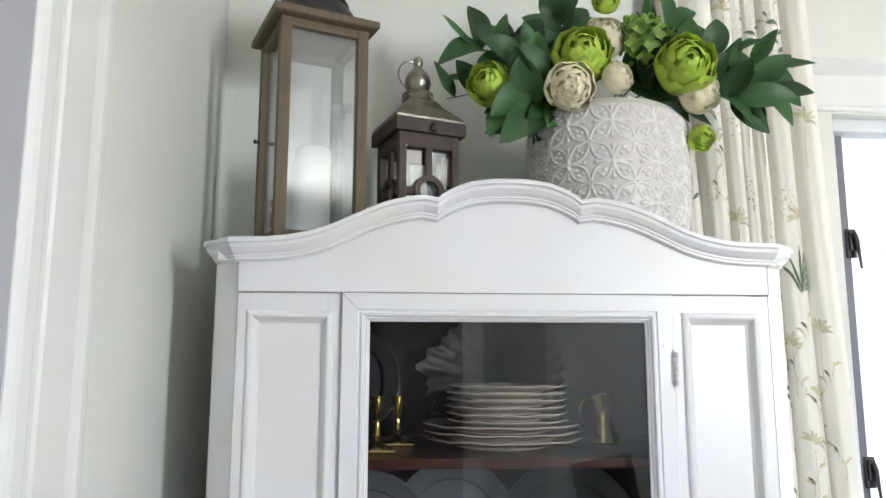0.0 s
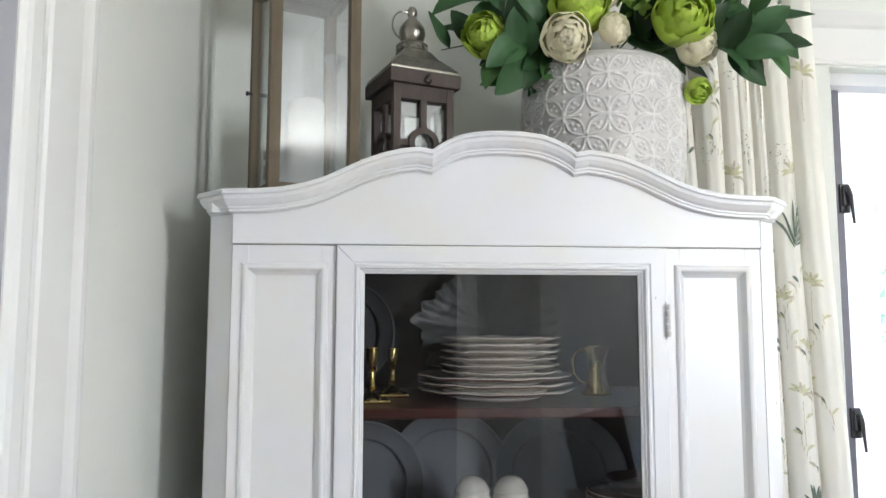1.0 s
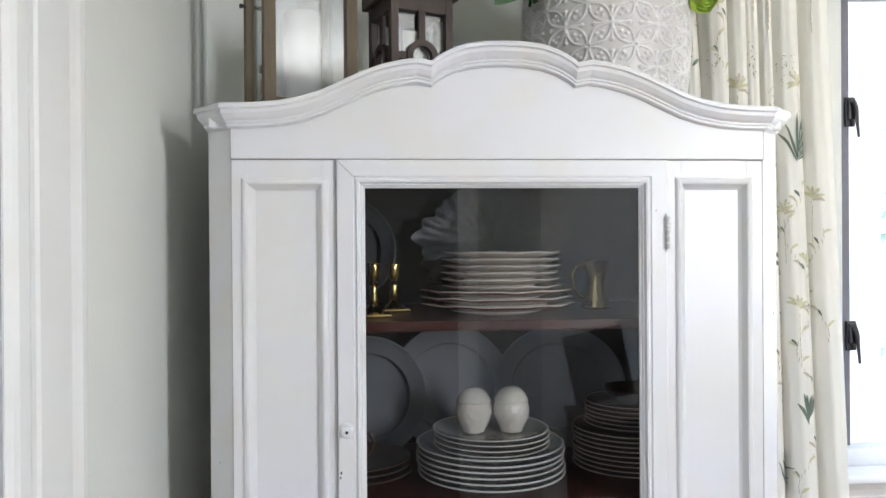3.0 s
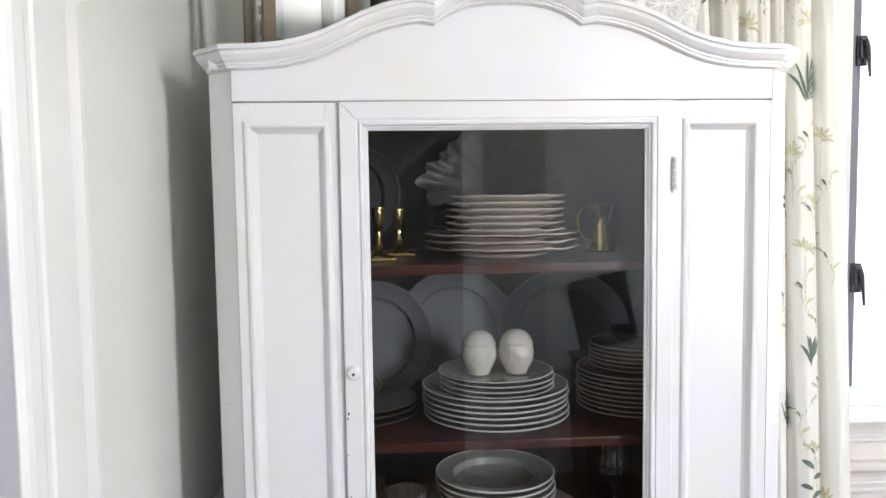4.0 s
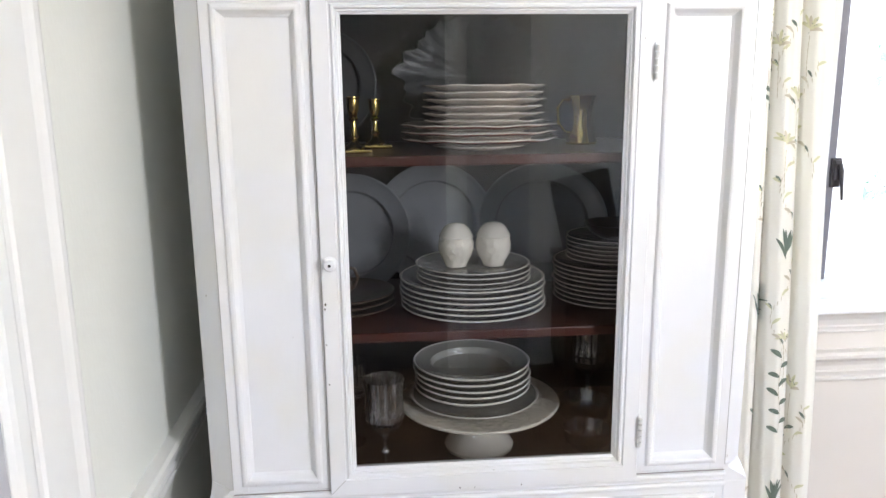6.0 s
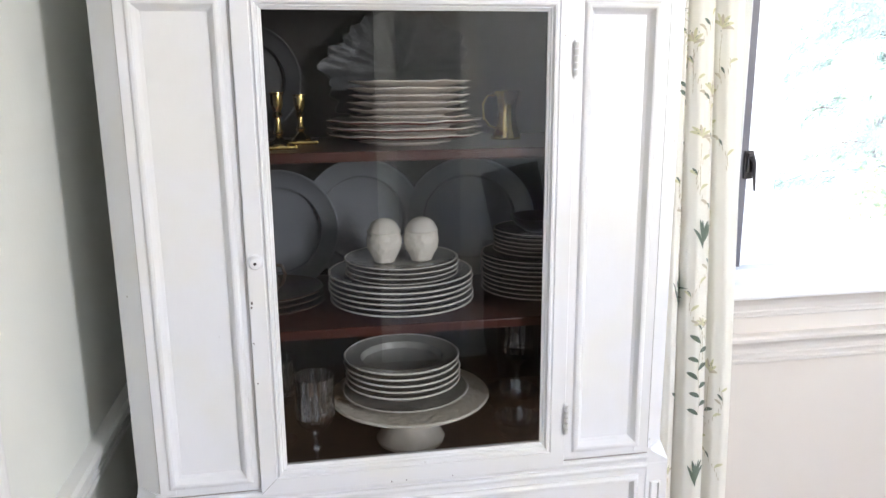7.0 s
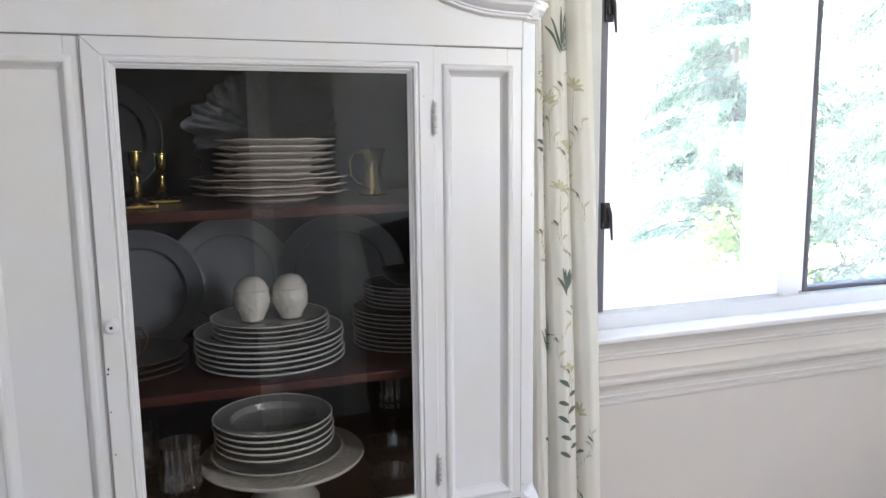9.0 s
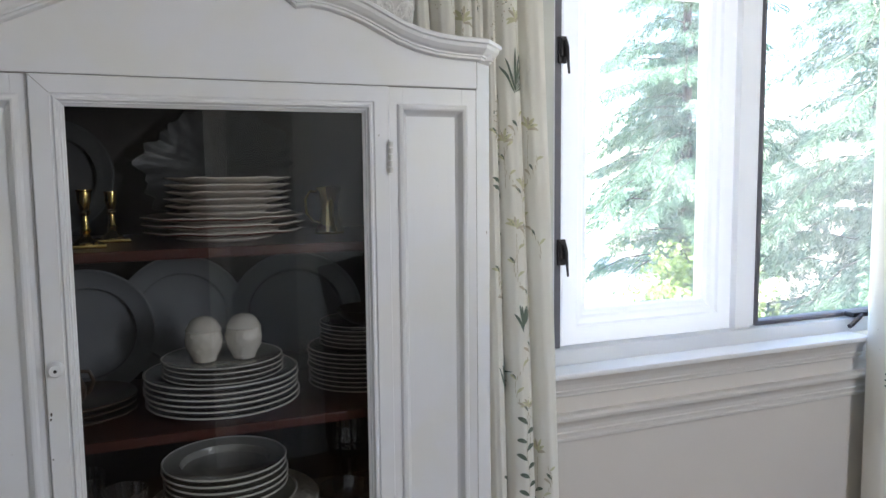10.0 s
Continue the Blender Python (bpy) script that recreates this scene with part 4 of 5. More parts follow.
def small_lantern():
    w, h = 0.118, 0.257
    c20, s20 = math.cos(radians(21)), math.sin(radians(21))
    ln = thing("small_lantern", "small dark brown wooden lantern with pierced silver metal roof", "lantern", pose(-0.174 + 0.5 * w * (c20 - s20), 0.125 + 0.5 * w * (s20 + c20), TZ, 0, 0, 21))
    a = w / 2
    part("base", box(-a - 0.006, a + 0.006, -a - 0.006, a + 0.006, 0, 0.014, 0.002), WOOD_DARK, ln)
    for sx in (-1, 1):
        for sy in (-1, 1):
            part("post", box(min(sx * a, sx * (a - 0.014)), max(sx * a, sx * (a - 0.014)), min(sy * a, sy * (a - 0.014)), max(sy * a, sy * (a - 0.014)), 0.014, h - 0.026, 0.001), WOOD_DARK, ln)
    i = a - 0.014
    for k in range(4):
        rot = pose(0, 0, 0, 0, 0, 90 * k)
        for z0, z1 in ((0.014, 0.030), (h - 0.052, h - 0.026)):
            part("rail", box(-i, i, -a + 0.001, -a + 0.011, z0, z1), WOOD_DARK, ln).matrix_basis = rot
        for x0, x1, z0, z1 in ((-0.006, 0.006, 0.150, h - 0.052), (-0.006, 0.006, 0.030, 0.100), (-i, -0.024, 0.119, 0.131), (0.024, i, 0.119, 0.131)):
            part("glazing_bar", box(x0, x1, -a + 0.002, -a + 0.010, z0, z1), WOOD_DARK, ln).matrix_basis = rot
        ring = bmesh.new()
        vs = []
        for y in (-a - 0.001, -a + 0.010):
            for r in (0.0185, 0.0295):
                vs.append([ring.verts.new((r * math.cos(t), y, 0.125 + r * math.sin(t))) for t in [2 * math.pi * j / 36 for j in range(36)]])
        for p, q in ((0, 1), (1, 3), (3, 2), (2, 0)):
            for j in range(36):
                ring.faces.new((vs[p][j], vs[p][(j + 1) % 36], vs[q][(j + 1) % 36], vs[q][j]))
        part("ring", ring, WOOD_DARK, ln, "round wooden ring in the glazing").matrix_basis = rot
        gl = part("glass", box(-i, i, -a + 0.012, -a + 0.0135, 0.028, h - 0.050), LANTERN_GLASS, ln)
        gl.matrix_basis, gl.visible_shadow = rot, False
    b = a + 0.010
    part("eave", box(-b, b, -b, b, h - 0.026, h, 0.0025), WOOD_DARK, ln)
    clasp = tube([(0.006, -b - 0.002, h - 0.006), (0.0, -b - 0.006, h - 0.012), (-0.004, -b - 0.004, h - 0.020), (0.004, -b - 0.006, h - 0.026), (0.009, -b - 0.003, h - 0.018)], 0.0018, 6)
    part("clasp", clasp, IRON, ln, "dark wire clasp")
    roof = bmesh.new()
    rings = []
    for o, z in ((b - 0.002, h), (b - 0.002, h + 0.004), (0.040, h + 0.032), (0.028, h + 0.050), (0.022, h + 0.056)):
        rings.append([roof.verts.new((sx * o, sy * o, z)) for sx, sy in ((-1, -1), (1, -1), (1, 1), (-1, 1))])
    for p, q in zip(rings, rings[1:]):
        for k in range(4):
            roof.faces.new((p[k], p[(k + 1) % 4], q[(k + 1) % 4], q[k]))
    roof.faces.new(rings[-1])
    part("roof", roof, PEWTER, ln, "aged silver metal roof with pierced pattern")
    part("collar", lathe([(0.0, 0.050), (0.029, 0.050), (0.031, 0.053), (0.029, 0.056), (0.028, 0.066), (0.030, 0.068), (0.027, 0.071), (0, 0.072)], 32, at=(0, 0, h)), PEWTER, ln, smooth=True)
    part("finial", lathe([(0.0, 0.070), (0.016, 0.072), (0.0225, 0.080), (0.0255, 0.091), (0.0240, 0.102), (0.018, 0.112), (0.011, 0.119), (0.0075, 0.125), (0.0095, 0.130), (0.0095, 0.138), (0.006, 0.144), (0, 0.146)], 32, at=(0, 0, h)),
         PEWTER, ln, smooth=True)
    arc = [(-0.014 + 0.026 * math.cos(t), 0.0, h + 0.106 + 0.028 * math.sin(t)) for t in [radians(60 + 10 * k) for k in range(34)]]
    part("carry_ring", tube(arc, 0.0018, 7), PEWTER, ln, smooth=True)
    # raised filigree of small rings on the roof and round the collar
    curls = bmesh.new()

    def curl(centre, across, along, r):
        tube([centre + (across * math.cos(t) + along * math.sin(t)) * r for t in [radians(45 * q) for q in range(8)]], 0.0011, 4, curls)
    for k in range(4):
        m3 = Matrix.Rotation(radians(90 * k), 3, "Z")
        along = (m3 @ Vector((0, b - 0.042, 0.028))).normalized()
        for row in range(5):
            f = (row + 0.55) / 5.2
            o, z = (b - 0.002) + (0.042 - b) * f, h + 0.004 + 0.028 * f
            cnt = 12 - row
            for j in range(cnt):
                curl(m3 @ Vector((o * (2 * (j + 0.5) / cnt - 1), -o - 0.0008, z)), m3 @ Vector((1, 0, 0)), along, 0.0046 if (row + j) % 2 else 0.0034)
    for j in range(16):
        t = 2 * math.pi * j / 16
        curl(Vector((0.0292 * math.cos(t), 0.0292 * math.sin(t), h + 0.061)), Vector((-math.sin(t), math.cos(t), 0)), Vector((0, 0, 1)), 0.0045)
    tagged(part("filigree", curls, PEWTER, ln, "raised silver filigree of small rings", True), kind="stuff")


small_lantern()


def petal_field(u, v):
    """Relief of the vase: eight-armed stars with leaf loops between, on a square grid. u, v in cells from -0.5 to 0.5."""
    h = 0.0
    au, av = abs(u), abs(v)
    ridge = lambda d, w: max(0.0, 1 - (d / w) ** 2)
    # straight arms with knobs
    for p, q in ((au, av), (av, au)):
        if 0.04 < p < 0.36:
            h = max(h, ridge(q, 0.022))
        h = max(h, ridge(math.hypot(p - 0.37, q), 0.055))
    # leaf loops on the diagonals, drawn as outlines
    d, e = (au + av) / math.sqrt(2), (au - av) / math.sqrt(2)
    if 0.03 < d < 0.68:
        half = 0.155 * math.sin(math.pi * (d - 0.03) / 0.65) ** 0.9
        h = max(h, ridge(abs(abs(e) - half), 0.022))
        h = max(h, 0.8 * ridge(math.hypot(d - 0.40, abs(e) - 0.055), 0.05), 0.8 * ridge(math.hypot(d - 0.27, e), 0.045))
    h = max(h, ridge(math.hypot(u, v), 0.07))
    return h


def vase():
    cells, rows = 12, 3.95
    H = 0.292
    per, nz = 44, 200
    prof = [(0.0, 0.124), (0.05, 0.134), (0.15, 0.1425), (0.35, 0.150), (0.55, 0.1530), (0.75, 0.1525), (0.88, 0.150), (0.95, 0.1445), (0.985, 0.1360), (1.0, 0.124)]

    def rad(f):
        for (a, ra), (b, rb) in zip(prof, prof[1:]):
            if f <= b:
                k = (f - a) / (b - a)
                return ra + (rb - ra) * k
        return prof[-1][1]
    nseg = cells * per
    verts, faces, raised = [], [], []
    for j in range(nz + 1):
        f = j / nz
        v = (f * rows + 0.237) % 1.0 - 0.5
        fade = max(0.0, min(1.0, (f - 0.02) / 0.03, (0.955 - f) / 0.03))
        smooth_r = 0.25 * rad(max(0, f - 0.03)) + 0.5 * rad(f) + 0.25 * rad(min(1, f + 0.03))
        for i in range(nseg):
            u = (i / per) % 1.0 - 0.5
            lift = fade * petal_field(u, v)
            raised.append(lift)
            r = smooth_r + 0.0038 * lift
            a = 2 * math.pi * i / nseg
            verts.append((r * math.cos(a), r * math.sin(a), H * f))
    for j in range(nz):
        for i in range(nseg):
            k = (i + 1) % nseg
            faces.append((j * nseg + i, j * nseg + k, (j + 1) * nseg + k, (j + 1) * nseg + i))
    me = bpy.data.meshes.new("vase")
    me.from_pydata(verts, [], faces)
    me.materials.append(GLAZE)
    me.materials.append(GLAZE_RELIEF_LIGHT)
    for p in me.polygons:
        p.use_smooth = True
        # faces high in the relief get the paler glaze, as if lit
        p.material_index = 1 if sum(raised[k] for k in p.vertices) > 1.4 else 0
    vs = thing("vase", "large grey-white glazed ceramic pot with raised star pattern", "vase", pose(0.229, 0.222, TZ, 0, 0, 3.2))
    b = new("pot_body", me)
    b.parent = vs
    part("rim", lathe([(0.124, H - 0.002), (0.1245, H + 0.001), (0.120, H + 0.003), (0.116, H), (0.115, H - 0.03), (0.12, 0.02), (0, 0.012)], 64), GLAZE, vs, smooth=True)
    return vs


vase()


def petal(bm, m, length, width, cup, curl):
    """One curved petal from its base at the origin, standing up along z."""
    rows = []
    nu, nv = 5, 6
    for j in range(nv + 1):
        f = j / nv
        wv = width * math.sin(math.pi * min(0.96, 0.10 + 0.80 * f)) ** 0.7
        row = []
        for i in range(nu + 1):
            s = 2 * i / nu - 1
            x = s * wv / 2
            y = -cup * math.sin(math.pi * 0.5 * f) * (1 - 0.55 * s * s) + curl * f ** 3
            z = length * f - 0.10 * length * s * s * f + 0.02 * length * math.sin(6 * s + f * 4)
            row.append(bm.verts.new(m @ Vector((x, y, z))))
        rows.append(row)
    for p, q in zip(rows, rows[1:]):
        for i in range(nu):
            bm.faces.new((p[i], p[i + 1], q[i + 1], q[i]))


def wrapped_petal(bm, r, lift, az, spread, top, flare, rnd):
    """A petal that hugs a ball of radius r, from its stalk end up to the polar angle top, with a ragged lip."""
    nu, nv = 10, 8
    rows = []
    ph, pk = rnd.uniform(0, 6.28), rnd.uniform(0, 6.28)
    for j in range(nv + 1):
        f = j / nv
        pol = math.pi * 0.88 + (top - math.pi * 0.88) * f
        half = spread * math.sin(math.pi * (0.16 + 0.60 * f)) ** 0.6
        row = []
        for i in range(nu + 1):
            s = 2 * i / nu - 1
            rr = r * (0.88 + 0.12 * math.sin(math.pi * f) + flare * f ** 4 + (0.05 * math.sin(4 * s + ph) + 0.03 * math.sin(9 * s + pk)) * f * f)
            p2 = pol + (0.30 * s ** 4 + 0.07 * math.sin(6 * s + pk) + 0.05 * math.sin(13 * s + ph)) * f * f
            a = az + half * s / max(0.55, math.sin(pol))
            row.append(bm.verts.new((rr * math.sin(p2) * math.cos(a), rr * math.sin(p2) * math.sin(a), rr * math.cos(p2) + lift)))
        rows.append(row)
    for p, q in zip(rows, rows[1:]):
        for i in range(nu):
            bm.faces.new((p[i], p[i + 1], q[i + 1], q[i]))


def peony(name, label, mat, at, face, r, layers, seed, tight=24):
    """A full flower of nested ragged cups of petals, open towards a direction."""
    rnd = random.Random(seed)
    BLOOMS.append((at, r))
    fl = thing(name, label, "flower", Matrix.Translation(at) @ Vector(face).to_track_quat("Z", "Y").to_matrix().to_4x4(), "flowers in the pot")
    heart = bmesh.new()
    bmesh.ops.create_icosphere(heart, subdivisions=2, radius=r * 0.42, matrix=Matrix.Translation((0, 0, -r * 0.25)))
    part("flower_heart", heart, mat, fl, smooth=True)
    for k in range(layers):
        f = k / max(1, layers - 1)
        n = 3 + int(2.0 * f)
        for i in range(n):
            bm = bmesh.new()
            az = 2 * math.pi * (i + 0.5 * (k % 2) + rnd.uniform(-0.16, 0.16)) / n
            wrapped_petal(bm, r * (0.26 + 0.76 * f) * rnd.uniform(0.95, 1.05), r * 0.42 * (1 - f) ** 1.2, az, 0.82 + 0.12 * f, radians(tight + (70 - tight) * f + rnd.uniform(-9, 9)), 0.02 + 0.07 * f, rnd)
            part("petal", bm, mat, fl, smooth=True)
    sepals = bmesh.new()
    for i in range(5):
        leaf_blade(sepals, (0, 0, -r * 0.9), (r * 0.85 * math.cos(1.257 * i), r * 0.85 * math.sin(1.257 * i), -r * 0.75), r * 0.5, -0.25, 0.0)
    part("sepals", sepals, LEAF_LIGHT, fl, smooth=True)


def leaf_blade(bm, base, tip, width, droop, roll):
    base, tip = Vector(base), Vector(tip)
    d = tip - base
    L = d.length
    up = Vector((0, 0, 1))
    side = d.cross(up)
    side = side.normalized() if side.length > 1e-5 else Vector((1, 0, 0))
    side = Matrix.Rotation(roll, 3, d.normalized()) @ side
    nrm = side.cross(d).normalized()
    rows = []
    n = 9
    bow = 0.05 + 0.11 * math.sin(61 * base.x + 47 * tip.z)
    for j in range(n + 1):
        f = j / n
        w = width * 0.5 * (math.sin(math.pi * min(1, f ** 0.85 * 0.985 + 0.01)) ** 0.7) * (1.10 - 0.28 * f)
        c = base + d * f + Vector((0, 0, -droop * L * f * f)) + nrm * bow * L * math.sin(math.pi * f)
        rows.append([bm.verts.new(c + side * w * s + nrm * (0.30 * w * abs(s) + 0.05 * w * math.sin(9 * f + 40 * base.z) * s)) for s in (-1, -0.5, 0, 0.5, 1)])
    for p, q in zip(rows, rows[1:]):
        for i in range(4):
            bm.faces.new((p[i], p[i + 1], q[i + 1], q[i]))


# ---- flowers and leaves in the pot ----
BLOOMS = []
for at, face, r in (((0.158, 0.105, 2.052), (-0.05, -1, 0.12), 0.056), ((0.352, 0.110, 2.040), (-0.10, -1, 0.05), 0.055), ((-0.008, 0.150, 2.008), (-0.55, -0.9, 0.15), 0.043)):
    peony("green_peony", "lime green silk peony in the pot", PETAL_GREEN, at, face, r, 7, str(at))
for at, face, r in (((0.128, 0.085, 1.981), (-0.15, -1, -0.35), 0.044), ((0.384, 0.125, 1.996), (0.5, -0.9, -0.35), 0.042), ((0.213, 0.150, 2.108), (0, -0.9, 0.35), 0.042), ((0.214, 0.080, 1.998), (0.5, -1, 0.1), 0.029)):
    peony("cream_peony", "cream silk peony in the pot", PETAL_CREAM, at, face, r, 6, str(at), 12)
for at, face, r in (((0.384, 0.130, 1.905), (0.3, -0.8, -0.5), 0.025), ((0.211, 0.130, 2.172), (0.0, -0.8, 0.4), 0.026)):
    peony("flower_bud", "small lime green flower bud among the leaves", PETAL_GREEN, at, face, r, 4, str(at))


def hydrangea():
    rnd = random.Random(5)
    bm = bmesh.new()
    c = Vector((0.286, 0.150, 2.098))
    for i in range(42):
        d = Vector((rnd.gauss(0, 1), rnd.gauss(0, 1) - 0.5, rnd.gauss(0, 1) + 0.3)).normalized()
        p = c + Vector((d.x * 0.050, d.y * 0.042, d.z * 0.048)) * rnd.uniform(0.75, 1.15)
        q = d.to_track_quat("Z", "Y").to_matrix().to_4x4()
        for k in range(4):
            m = Matrix.Translation(p) @ q @ pose(0, 0, 0, 0, 0, 90 * k + rnd.uniform(-20, 20)) @ pose(0, 0, 0, 62)
            petal(bm, m, 0.019, 0.015, 0.004, 0.002)
    solo("green_hydrangea", bm, leafy("hydrangea_green", (0.22, 0.34, 0.07), 0.25, 0.3), "small-petalled green hydrangea head in the pot", "flower", group="flowers in the pot", smooth=True)


hydrangea()


def sprays():
    """Leafy stems: each a bent stalk with paired blades."""
    rnd = random.Random(11)
    root = Vector((0.229, 0.222, 1.93))
    ends = [(-0.035, 0.17, 2.085), (0.03, 0.20, 2.09), (-0.085, 0.20, 1.995), (0.01, 0.15, 1.945), (0.045, 0.12, 1.985), (0.075, 0.17, 2.02), (0.055, 0.19, 2.06), (0.02, 0.18, 1.92),
            (0.055, 0.15, 1.925), (-0.01, 0.19, 1.965), (0.06, 0.13, 1.955), (0.135, 0.24, 2.17), (0.37, 0.22, 2.16), (0.44, 0.16, 2.075), (0.53, 0.16, 2.06), (0.52, 0.14, 2.00), (0.46, 0.14, 1.985),
            (0.28, 0.19, 2.03), (0.31, 0.17, 2.01), (0.08, 0.30, 2.04), (0.40, 0.28, 2.04), (0.17, 0.19, 2.00), (0.01, 0.24, 2.02)]
    for k, e in enumerate(ends):
        e = Vector(e)
        pts = [root.lerp(e, f) + Vector((0, 0, 0.05 * math.sin(math.pi * f))) for f in (0, 0.2, 0.4, 0.6, 0.8, 1.0)]
        sp = thing("leaf_spray", "dark green silk leaf spray in the pot", "foliage", group="leaf sprays in the pot")
        part("stem", tube(pts, 0.0022, 6, taper=0.5), STEM, sp)
        out = (e - root).normalized()
        for f, s in ((0.48, 1), (0.56, -1), (0.70, 1), (0.78, -1), (0.92, 1), (0.95, -1), (1.0, 0)):
            i = min(4, int(f * 5))
            b = pts[i].lerp(pts[i + 1], f * 5 - i)
            # leaves spread in the plane that faces the room
            side = Vector((-out.z, -0.15, out.x)).normalized() * s
            d = (out * (0.65 if s else 1.0) + side * 0.8 + Vector((rnd.uniform(-0.25, 0.25), rnd.uniform(-0.45, 0.15), rnd.uniform(-0.3, 0.2)))).normalized()
            L = rnd.uniform(0.078, 0.108)
            if b.y + d.y * L > 0.36:
                d.y = -abs(d.y)
            tip = b + d * L
            if tip.y < 0.03 or tip.x < -0.135 or (tip.x < -0.035 and tip.y < 0.24 and tip.z < 1.97) or tip.z < 1.885 or (0.10 < tip.x < 0.40 and tip.z < 1.975):
                continue
            if any(math.hypot(q.x - c[0], q.z - c[2]) < cr * 1.05 and q.y < c[1] + 0.05 for c, cr in BLOOMS for q in (b.lerp(tip, 0.5), tip)):
                continue
            # the roll that turns the blade's face to the room
            flat = d.cross(Vector((0, 0, 1)))
            flat = flat.normalized() if flat.length > 1e-5 else Vector((1, 0, 0))
            want = d.cross(Vector((rnd.uniform(-0.9, 0.9), -1, rnd.uniform(-0.3, 1.1)))).normalized()
            roll = math.atan2(flat.cross(want).dot(d), flat.dot(want))
            bm = bmesh.new()
            leaf_blade(bm, b, tip, L * rnd.uniform(0.46, 0.62), rnd.uniform(0.0, 0.18), roll)
            part("leaf", bm, LEAF if rnd.random() < 0.7 else LEAF_LIGHT, sp, smooth=True)


sprays()


# ---- curtains ----
def fold_surface(tops, bottoms, y, deep, seed):
    """The curtain's cloth in tube-like folds, a point for u along its width (0 to 1) and height z.
    tops and bottoms are the folds' borders at the heights 2.2 and 0.8."""
    rnd = random.Random(seed)
    count = len(tops) - 1
    ph = [rnd.uniform(0, 6.28) for _ in range(count + 1)]
    full = [rnd.uniform(0.85, 1.15) for _ in range(count)]
    back = math.cos(radians(118))

    def at(u, z):
        k = min(count - 1, int(u * count))
        f = (2.2 - z) / 1.4
        xl, xr = (tops[q] + (bottoms[q] - tops[q]) * f + 0.0035 * math.sin(2.3 * z + ph[q]) for q in (k, k + 1))
        r = (xr - xl) / 2
        t = radians(118) * (2 * (u * count - k) - 1)
        d = deep * full[k] * (1 + 0.12 * math.sin(2.6 * z + ph[k])) * min(1.3, max(0.7, r / 0.024))
        return Vector(((xl + xr) / 2 + r * math.sin(t), y - d * (math.cos(t) - back) / (1 - back) - 0.0015 * math.sin(9 * t + 4 * z), z))
    return at


def curtain(name, label, at, folds):
    c = thing(name, label, "curtain", group="floral curtains")
    nu, nz = folds * 26, 60
    verts, faces = [], []
    for j in range(nz + 1):
        z = 0.012 + (2.535 - 0.012) * j / nz
        for i in range(nu + 1):
            verts.append(at(i / nu, z)[:])
    for j in range(nz):
        for i in range(nu):
            a = j * (nu + 1) + i
            faces.append((a, a + 1, a + nu + 2, a + nu + 1))
    me = bpy.data.meshes.new("cloth")
    me.from_pydata(verts, [], faces)
    me.materials.append(CURTAIN)
    for p in me.polygons:
        p.use_smooth = True
    cl = new("cloth", me)
    cl.parent = c
    md = cl.modifiers.new("thick", "SOLIDIFY")
    md.thickness = 0.0012
    return c


def printed_leaf(bm, at, u, z, du, dz, width, lift=0.0016):
    """One printed leaf lying on the cloth, from (u, z) along (du, dz) metres."""
    L = math.hypot(du, dz)
    n = 6
    eps = 1e-3
    per = (at(min(1, u + eps), z) - at(max(0, u - eps), z)).length / (2 * eps) or 0.3
    px, pz = -dz / L, du / L
    rows = []
    for j in range(n + 1):
        f = j / n
        w = width * 0.5 * math.sin(math.pi * (0.04 + 0.92 * f)) ** 0.8
        row = []
        for s in (-1, 0, 1):
            a, b = du * f + px * w * s, dz * f + pz * w * s + 0.12 * L * math.sin(math.pi * f)
            uu = min(0.999, max(0.001, u + a / per))
            p = at(uu, z + b)
            t = at(min(1, uu + 2e-4), z + b) - at(max(0, uu - 2e-4), z + b)
            nn = Vector((t.y, -t.x, 0)).normalized()
            row.append(bm.verts.new(p + nn * lift))
        rows.append(row)
    for p, q in zip(rows, rows[1:]):
        for i in range(2):
            bm.faces.new((p[i], p[i + 1], q[i + 1], q[i]))


